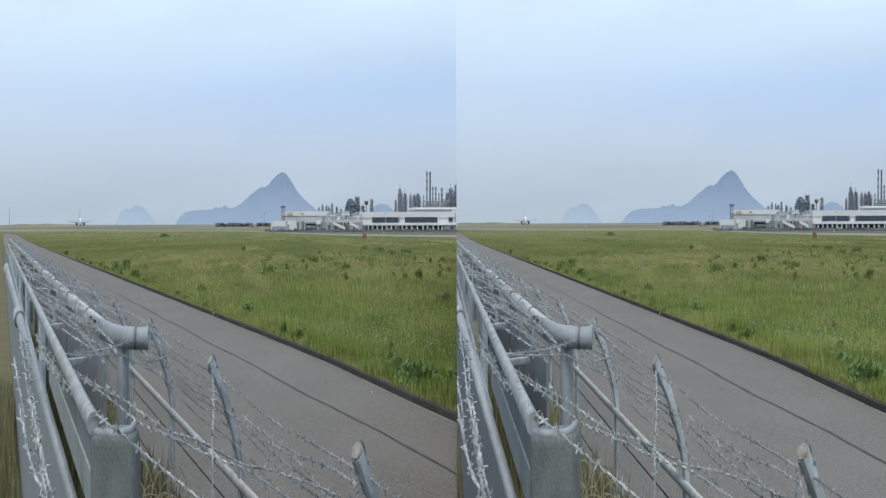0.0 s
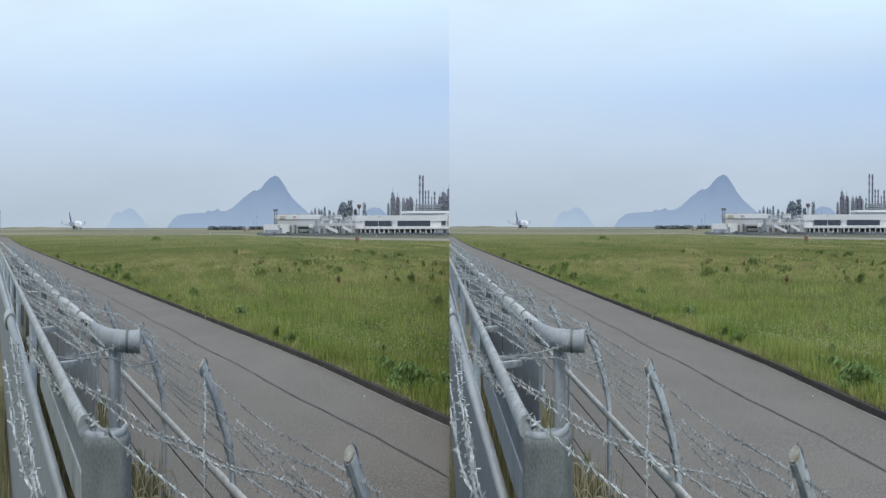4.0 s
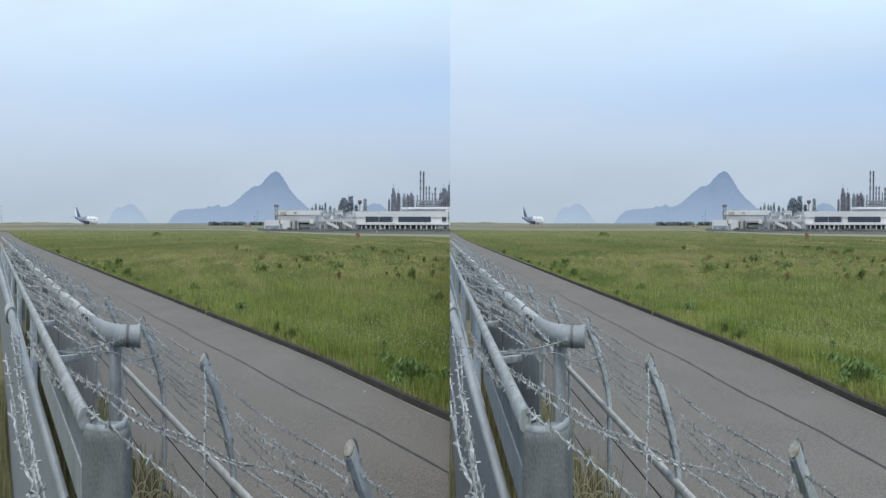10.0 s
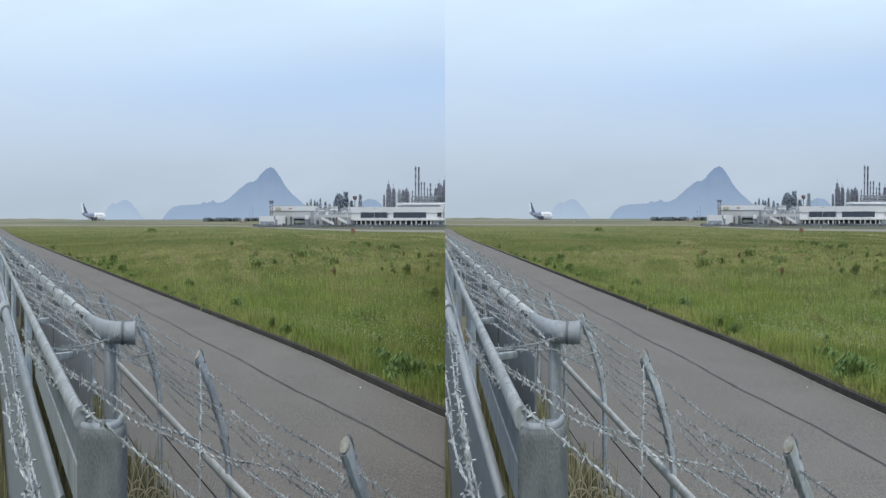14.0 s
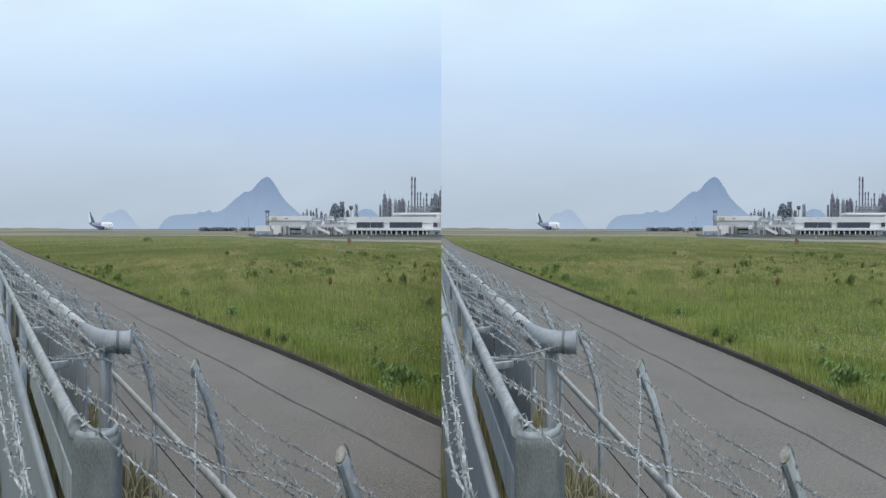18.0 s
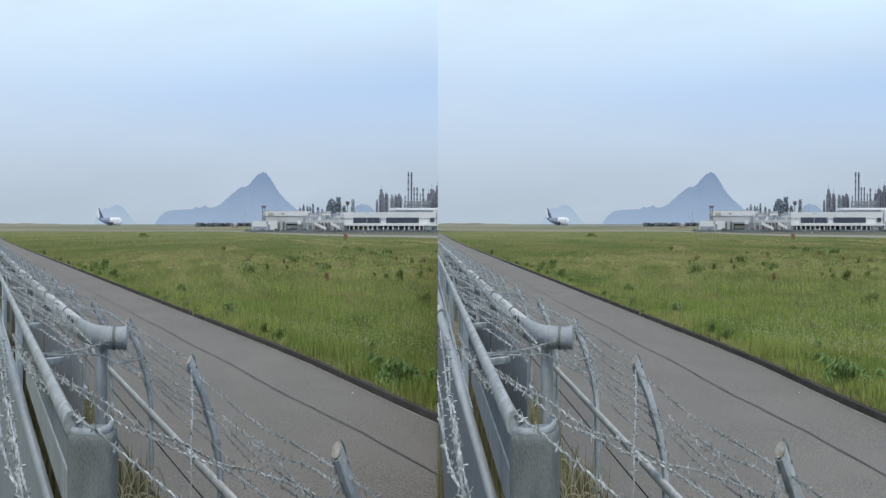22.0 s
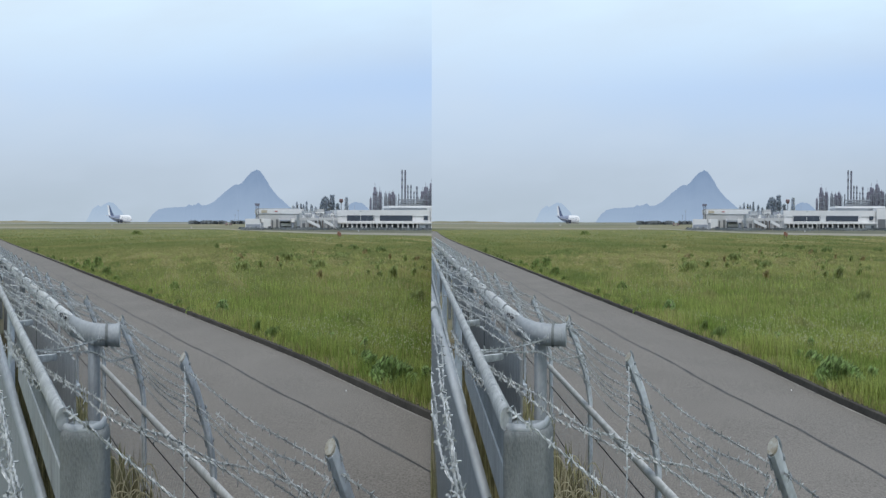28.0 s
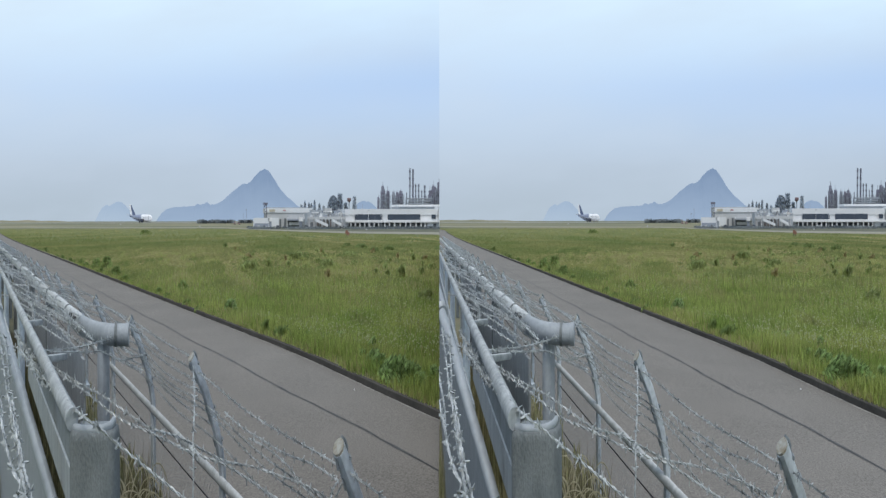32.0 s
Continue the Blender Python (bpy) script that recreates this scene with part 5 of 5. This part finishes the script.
        vw.part("plate", Shape().box(q[0] - wd * 0.6, q[0] + wd * 0.6, q[1], q[1] + 0.15, q[2] + 0.3, q[2] + 0.3 + ht * 0.5), PALEWALL, s)
        vw.part("stake", Shape().tube([(q[0], q[1] + 0.2, q[2] - 0.1), (q[0], q[1] + 0.2, q[2] + 0.5)], 0.08, 5), PLANTGREY, s)
        vw.done(s)
    # hedges, far trees
    def leafy(name, x0, x1, z0, z1, y, n, mat, label, seed, category, point=0.0, leaf=1.2):
        q = np.random.RandomState(seed)
        u, w = q.rand(n), q.rand(n)
        lim = 1 - point * np.abs(2 * u - 1)
        hz = w * lim * (0.94 + 0.06 * np.sin(u * 17 + seed))
        pts = np.c_[x0 + (x1 - x0) * u, y + (q.rand(n) - 0.5) * (x1 - x0) * 0.5, z0 + (z1 - z0 - leaf * 0.6) * hz]
        blade_cloud(vw, name, pts, leaf * (0.6 + 0.8 * q.rand(n)), leaf * 0.9, 1.0, mat, label, seed, category, kind="stuff")

    def tree(x0, x1, ytop, seed, point, y=520.0, label="dark grey-green tree behind the airport buildings"):
        xa, xb = (x0 - 392) * 2 / 1607.5 * y, (x1 - 392) * 2 / 1607.5 * y
        top = EYE - (ytop - 400) / 1607.5 * y
        g = ground_z(y)
        th = vw.thing("tree", ((xa + xb) / 2, y, g), label, "tree", "trees behind the terminal")
        sh = Shape().tube([((xa + xb) / 2, y, g), ((xa + xb) / 2, y, g + (top - g) * 0.85)], 0.5, 6, True, 0.12)
        for i in range(5):
            a = i * 1.3 + seed
            z = g + (top - g) * (0.45 + 0.09 * i)
            sh.tube([((xa + xb) / 2, y, z), ((xa + xb) / 2 + math.cos(a) * (xb - xa) * 0.3, y + math.sin(a) * 2, z + 2)], 0.18, 4)
        vw.part("trunk", sh, PLANTDARK, th)
        q = np.random.RandomState(seed)
        n = 900 if not point else 520
        hz = q.rand(n)
        rad = (xb - xa) / 2 * ((1 - point * hz) if point else np.sqrt(np.clip(1 - (2 * hz - 0.9) ** 2 / 1.25, 0.05, 1)))
        a, rr = q.rand(n) * 6.283, np.sqrt(q.rand(n)) * (0.8 + 0.35 * q.rand(n))
        lo = 0.35 if not point else 0.1
        pts = np.c_[(xa + xb) / 2 + rad * rr * np.cos(a), y + rad * rr * np.sin(a), g + (top - g) * (lo + (0.96 - lo) * hz)]
        cr = Shape()
        for x, yy, z in pts:
            e = 0.5 + 0.9 * q.rand()
            b = q.rand() * 6.28
            cx, sy = math.cos(b) * e, math.sin(b) * e
            cr.add([(x - cx, yy - sy, z - e * 0.3), (x + cx, yy + sy, z - e * 0.2), (x + sy * 0.5, yy - cx * 0.5, z + e), (x, yy, z + e * 0.4)], [(0, 1, 3), (0, 3, 2), (1, 2, 3)])
        vw.part("crown", cr, HAZETREE if point > 0.5 else FARTREE, th)
        vw.done(th)

    leafy("hedge", -30.6, 17.9, ground_z(600) - 1, 1.00, 600, 3000, HEDGE, "long dark hedge beside the runway", 31, "hedge")
    leafy("hedge", 24.6, 41.1, ground_z(600) - 1, 1.00, 600, 1100, HEDGE, "dark hedge beside the runway", 32, "hedge")
    leafy("apron_shrubs", 24.2, 125.0, ground_z(400), ground_z(400) + 1.0, 402, 2600, HEDGE, "low brown-green shrubs along the apron", 33, "shrubs", leaf=0.5)
    leafy("apron_shrubs", 125.0, 211.6, ground_z(396), ground_z(396) + 0.9, 400, 2600, HEDGE, "low brown-green shrubs along the apron", 34, "shrubs", leaf=0.5)
    for i, (x0, x1, yt, pt) in enumerate(((531, 538, 377, .8), (538, 544, 371, .8), (546, 550, 373, .8), (550, 555, 376, .8), (555, 561, 370, .8), (563, 570, 376, .7), (571, 577, 380, .6), (582, 600, 361, 0), (597, 609, 357, .35), (609, 617, 374, .3), (624, 633, 362, .55))):
        tree(x0, x1, yt, 70 + i, pt)
    da = stand("radio_mast", 141.2, 500, "steel radio mast with a rust-coloured dish", "mast")
    vw.part("pole", Shape().tube([(141.2, 500, ground_z(500)), (141.2, 500, 12.86)], 0.5, 8), PLANTGREY, da)
    vw.part("dish", Shape().lathe(141.2, 500, [(0.4, 11.00), (2.1, 11.93), (2.2, 13.17), (1.8, 13.48)], 10), STACKRED, da)
    vw.done(da)
    for x, yt in ((-19, 376), (432, 394), (437.5, 386)):
        yy = 700.0
        X0 = (x - 392) * 2 / 1607.5 * yy
        po = stand("light_pole", X0, yy, "thin grey light pole beside the runway", "pole", "poles beside the runway")
        zt = EYE - (yt - 400) / 1607.5 * yy
        vw.part("shaft", Shape().tube([(X0, yy, ground_z(yy)), (X0, yy, zt)], 0.28, 6, True, 0.18), PLANTGREY, po)
        vw.part("head", Shape().box(X0 - 0.9, X0 + 0.9, yy - 0.3, yy + 0.3, zt, zt + 0.5), PLANTGREY, po)
        vw.done(po)
    # low dune beyond the runway
    du = Shape()
    du.smooth = True
    xs = [-404.9 + i * 12.0 for i in range(16)]
    v = []
    for i, x in enumerate(xs):
        k = math.sin(math.pi * i / 15) ** 0.8
        zz = ground_z(720)
        v += [(x, 690, zz - 0.5), (x, 720, zz + 1.4 * k * (1 + 0.2 * math.sin(i * 1.7))), (x, 760, zz - 0.5)]
    du.add(v, [(3 * i + j, 3 * i + 3 + j, 3 * i + 4 + j, 3 * i + 1 + j) for i in range(15) for j in range(2)])
    vw.solo("dune", du, DRYFIELD, "low grassy rise beyond the runway", "dune", kind="structure")

    # industrial plant behind the terminal
    Q = 900.0

    def col(x):
        return (x - 392) * 2 / 1607.5 * Q

    def lev(y):
        return EYE - (y - 400) / 1607.5 * Q

    def tower(x0, x1, yt, mat, label, pointed=False):
        x, r = (col(x0) + col(x1)) / 2, (col(x1) - col(x0)) / 2
        th = vw.thing("process_tower", (x, Q, 0), label, "industrial tower", "towers of the plant")
        hh = lev(yt)
        cols = ((0.0, 0.62, 1.0), (-0.62, 0.40, 0.86), (0.60, 0.44, 0.91)) if r > 3 else ((0.0, 0.9, 1.0),)
        for k, (dx, rr, hk) in enumerate(cols):
            xx, r2, h2 = x + dx * r, rr * r, hh * (hk - 0.03 * math.sin(x0 * 3 + k))
            col_part = vw.part("column", Shape().lathe(xx, Q - k, [(r2, 0), (r2, h2 * 0.6), (r2 * 0.9, h2 * 0.61), (r2 * 0.88, h2 * 0.965), (r2 * 0.7, h2 * 0.985), (r2 * 0.45, h2)], 10), mat, th)
            if col_part is th:
                continue
            for i in range(2):
                z = h2 * (0.58 + 0.2 * i)
                vw.part("platform", Shape().lathe(xx, Q - k, [(r2 * 1.06, z), (r2 * 1.06, z + 0.5)], 10), mat, col_part)
            vw.part("ladder", Shape().box(xx + r2 * 0.5, xx + r2 * 0.7, Q - k - r2 - 0.4, Q - k - r2, 0, h2 * 0.9), PLANTGREY, col_part)
            vw.part("vent_pipe", Shape().tube([(xx + 0.2, Q - k, h2 - 0.5), (xx + 0.2, Q - k, h2 + (4 if pointed and k == 0 else 1.6))], 0.3, 5), mat, col_part)
        if r > 3:
            for dx in (-1.05, -0.35, 0.4, 1.1):
                hk = hh * (0.55 + 0.3 * abs(math.sin(dx * 5 + x0)))
                vw.part("frame_post", Shape().box(x + dx * r - 0.25, x + dx * r + 0.25, Q - 6, Q - 5.5, 0, hk), PLANTGREY, th)
            for i in range(3):
                z = hh * (0.42 + 0.15 * i)
                vw.part("frame_beam", Shape().box(x - r * 1.1, x + r * 1.15, Q - 6, Q - 5.6, z, z + 0.5), PLANTGREY, th)
        vw.done(th)

    for x0, x1, yt, mt, lb, pt in ((668.5, 673, 362, PLANTDARK, "dark steel process tower of the plant", 0), (674, 682.5, 345, PLANTDARK, "tall dark process tower with pointed top", 1), (683.5, 690, 350, PLANTDARK, "dark process tower with pointed top", 1), (694, 699.5, 352, PLANTGREY, "grey steel process column of the plant", 0), (700.5, 707, 354, PLANTDARK, "dark steel process tower of the plant", 0), (706, 714, 351, PLANTDARK, "dark steel process tower of the plant", 0), (758, 765, 352, PLANTDARK, "dark steel process tower of the plant", 1), (763, 772, 341, PLANTDARK, "tall dark process tower", 1), (773, 782, 336, PLANTDARK, "tall dark process tower with pointed top", 1), (782, 790, 348, PLANTDARK, "dark steel process tower of the plant", 0), (751, 757, 362, PLANTGREY, "grey steel process column of the plant", 0), (792, 802, 344, PLANTDARK, "dark steel process tower of the plant", 1)):
        tower(x0, x1, yt, mt, lb, pt)
    for x, w, yt, mt in ((722.5, 2.6, 314, STACKRED), (728, 2.8, 315, PLANTDARK), (732.8, 2.2, 341, PLANTGREY), (738, 2.4, 341, PLANTGREY), (748.5, 2.8, 343, PLANTGREY), (743.5, 1.8, 352, PLANTGREY), (717, 1.8, 356, PLANTGREY)):
        r = w / 1607.5 * Q
        ch = vw.thing("chimney", (col(x), Q - 10, 0), "tall dark-banded grey chimney of the plant" if mt is STACKRED else "tall grey chimney of the plant", "chimney", "chimneys of the plant")
        vw.part("shaft", Shape().lathe(col(x), Q - 10, [(r * 1.25, 0), (r, lev(yt) * 0.5), (r * 0.92, lev(yt))], 10), PLANTGREY if mt is STACKRED else mt, ch)
        for i in range(3):
            z = lev(yt) * (0.97 - 0.14 * i)
            vw.part("band", Shape().lathe(col(x), Q - 10, [(r * 1.1, z - lev(yt) * 0.05), (r * 1.1, z)], 10), PLANTDARK, ch)
        vw.done(ch)
    rk = vw.thing("pipe_rack", (col(735), Q - 20, 0), "grey steel pipe rack of the plant", "pipe rack")
    for i in range(14):
        x = col(713 + i * 3.3)
        zt = lev(368 + 5 * math.sin(i * 2.3))
        vw.part("column", Shape().box(x - 0.5, x + 0.5, Q - 21, Q - 19, 0, zt), PLANTGREY, rk)
    for i, y in enumerate((367, 371, 375, 379, 383)):
        vw.part("beam", Shape().box(col(713 + i % 2 * 4), col(757 - i % 3 * 3), Q - 22, Q - 18, lev(y) - 0.8, lev(y) + 0.5), PLANTGREY, rk)
    for i in range(10):
        x = col(714 + i * 4.4)
        vw.part("vessel", Shape().lathe(x, Q - 16, [(1.4, 0), (1.6, lev(374 - 4 * math.cos(i * 3.1))), (0.6, lev(370 - 4 * math.cos(i * 3.1)))], 8), GREYWALL if i % 3 else PLANTGREY, rk)
    vw.done(rk)


def build_aircraft(vw):
    """A twin-jet airliner, nose along +x, wheels at z = 0; pressed to half its width like the rest of the view."""
    half = Matrix.Diagonal((0.49, 0.5, 1, 1))
    root = new("airliner")
    tagged(root, "white twin-jet airliner with dark blue tail taxiing on the runway", "airplane")

    def piece(name, sh, mat, parent=root, label="", smooth=True):
        me = bpy.data.meshes.new(name)
        me.from_pydata([tuple(p) for p in sh.v], [], sh.f)
        me.transform(half)
        me.materials.append(mat)
        if smooth:
            me.shade_smooth()
            me.set_sharp_from_angle(angle=radians(40))
        ob = new(name, me)
        ob.parent = parent
        return tagged(ob, label)

    def loft(sections, n=20):
        sh = Shape()
        v = [(x, ry * math.cos(2 * math.pi * j / n), zc + 1.22 * rz * math.sin(2 * math.pi * j / n)) for x, zc, ry, rz in sections for j in range(n)]
        f = [(i * n + j, i * n + n + j, i * n + n + (j + 1) % n, i * n + (j + 1) % n) for i in range(len(sections) - 1) for j in range(n)]
        return sh.add(v, f + [tuple(range(n)), tuple((len(sections) - 1) * n + j for j in range(n))[::-1]])

    def slab(a, b, thick):
        """A tapered aerofoil from root chord a to tip chord b: (lead x, y, z, trail x)."""
        sh = Shape()
        v = []
        for lx, y, z, tx in (a, b):
            c = lx - tx
            v += [(lx, y, z), (lx - 0.3 * c, y, z + thick * c), (tx, y, z), (lx - 0.3 * c, y, z - thick * c * 0.6)]
        return sh.add(v, [(0, 1, 5, 4), (1, 2, 6, 5), (2, 3, 7, 6), (3, 0, 4, 7), (0, 3, 2, 1), (4, 5, 6, 7)])

    body = piece("fuselage", loft([(18.2, 2.9, 0.15, 0.15), (17.8, 2.95, 0.7, 0.75), (17.0, 3.05, 1.2, 1.25), (15.5, 3.2, 1.65, 1.72), (13.0, 3.3, 1.9, 1.98), (4, 3.3, 1.95, 2.05), (0.6, 3.3, 1.95, 2.05)]), PLANEWHITE, label="white forward fuselage")
    piece("rear_fuselage", loft([(0.65, 3.3, 1.95, 2.05), (-2, 3.3, 1.95, 2.03), (-5.5, 3.35, 1.85, 1.9), (-9, 3.5, 1.6, 1.6), (-13, 3.95, 1.15, 1.1), (-16.5, 4.5, 0.7, 0.65), (-18.6, 4.8, 0.3, 0.3)]), PLANEPALE, label="pale blue rear fuselage")
    piece("cockpit_window", loft([(16.6, 3.75, 1.36, 0.32), (15.75, 3.9, 1.66, 0.42)], 12), GLASS, body, "dark cockpit windows", False)
    for sy in (-1, 1):
        for i in range(22):
            x = 12.2 - i * 0.98
            piece("cabin_window", Shape().box(x - 0.14, x + 0.14, sy * 1.9 - 0.06, sy * 1.9 + 0.06, 3.65, 4.0), GLASS, body, smooth=False)
        for x in (13.6, -11.5):
            piece("cabin_door", Shape().box(x - 0.4, x + 0.4, sy * 1.82 - 0.08, sy * 1.82 + 0.08, 2.5, 4.3), PLANEGREY, body, smooth=False)
    fin = piece("tail_fin", (lambda s: s.add([(-9.6, 0.18, 5.0), (-17.6, 0.12, 5.2), (-19.3, 0.08, 12.5), (-16.9, 0.08, 12.5), (-9.6, -0.18, 5.0), (-17.6, -0.12, 5.2), (-19.3, -0.08, 12.5), (-16.9, -0.08, 12.5)], [(0, 1, 2, 3), (7, 6, 5, 4), (0, 3, 7, 4), (1, 5, 6, 2), (3, 2, 6, 7), (0, 4, 5, 1)]))(Shape()), PLANEBLUE, label="dark blue tail fin", smooth=False)
    piece("rudder", Shape().hexa([(-15.6, -0.2, 5.4), (-18.6, -0.1, 5.5), (-18.6, 0.1, 5.5), (-15.6, 0.2, 5.4), (-18.2, -0.14, 12.6), (-20.4, -0.08, 12.6), (-20.4, 0.08, 12.6), (-18.2, 0.14, 12.6)]), PLANEWHITE, fin, "white rudder edge", False)
    for sy in (-1, 1):
        piece("stabiliser", slab((-14.2, sy * 0.6, 4.9, -18.0), (-18.0, sy * 7.0, 5.6, -19.6), 0.05), PLANEWHITE, label="white tailplane")
        wing = piece("wing", slab((4.2, sy * 1.6, 2.3, -4.6), (-4.6, sy * 16.6, 3.9, -6.4), 0.07), PLANEGREY, label="grey swept wing")
        piece("winglet", slab((-4.7, sy * 16.5, 3.9, -6.4), (-6.2, sy * 17.1, 6.2, -7.0), 0.06), PLANEBLUE, wing, "dark blue winglet")
        eng = piece("engine", (loft([(6.6, 1.55, 0.95, 0.98), (6.2, 1.55, 1.08, 1.1), (4.6, 1.6, 1.1, 1.1), (2.6, 1.7, 0.75, 0.75)], 14)), ENGINE, label="dark jet engine")
        eng.location = (0, sy * 4.9 * 0.5, 0)
        piece("intake", loft([(6.64, 1.55, 0.82, 0.84), (6.5, 1.55, 0.8, 0.82)], 14), TYRE, eng, "dark engine intake", False)
        piece("pylon", Shape().box(1.5, 5.0, -0.15, 0.15, 2.3, 2.9), PLANEGREY, eng, smooth=False)
        leg = piece("main_gear", Shape().tube([(-1.2, sy * 2.8, 0.55), (-1.2, sy * 2.7, 2.2)], 0.18, 8), PLANEGREY, label="main landing gear leg")
        for o in (-0.42, 0.42):
            piece("wheel", Shape().tube([(-1.2, sy * 2.8 + o - 0.18, 0.56), (-1.2, sy * 2.8 + o + 0.18, 0.56)], 0.56, 14), TYRE, leg, "black rubber wheel")
    leg = piece("nose_gear", Shape().tube([(14.2, 0, 0.4), (14.2, 0, 1.8)], 0.12, 8), PLANEGREY, label="nose landing gear leg")
    for o in (-0.25, 0.25):
        piece("wheel", Shape().tube([(14.2, o - 0.12, 0.38), (14.2, o + 0.12, 0.38)], 0.38, 14), TYRE, leg, "black rubber wheel")
    return root


for i, vw in enumerate(VIEWS):
    random.seed(5)
    build_ground(vw)
    build_distance(vw)
    build_airport(vw)
    build_fences(vw)
    build_plants(vw, 10)


AIRLINERS = [build_aircraft(vw) for vw in VIEWS]
TAXI = (
    (0.0, -224.7, 2),
    (1.0, -225.9, 8),
    (2.0, -225.1, 15),
    (3.0, -221.6, 24),
    (4.2, -219.2, 28),
    (5.5, -216.8, 31),
    (6.0, -215.6, 33),
    (7.0, -213.6, 38),
    (8.0, -211.3, 44),
    (9.0, -208.1, 50),
    (10.0, -204.2, 54),
    (13.0, -190.3, 58),
    (16.0, -178.0, 60),
    (19.0, -165.4, 60),
    (23.0, -148.0, 59),
    (28.0, -128.2, 57),
    (31.0, -115.1, 54),
    (32.0, -110.8, 53),
)


def motions():
    for vw, plane in zip(VIEWS, AIRLINERS):
        rows = []
        for t, x, turn in TAXI:
            p = vw.to([(x, 636.0, ground_z(636) + 0.04)])[0]
            rows.append((t, pose(p[0], p[1], p[2], 0, 0, math.degrees(math.atan2(-p[1], -p[0])) + turn)))
        walk(plane, rows)


motions()
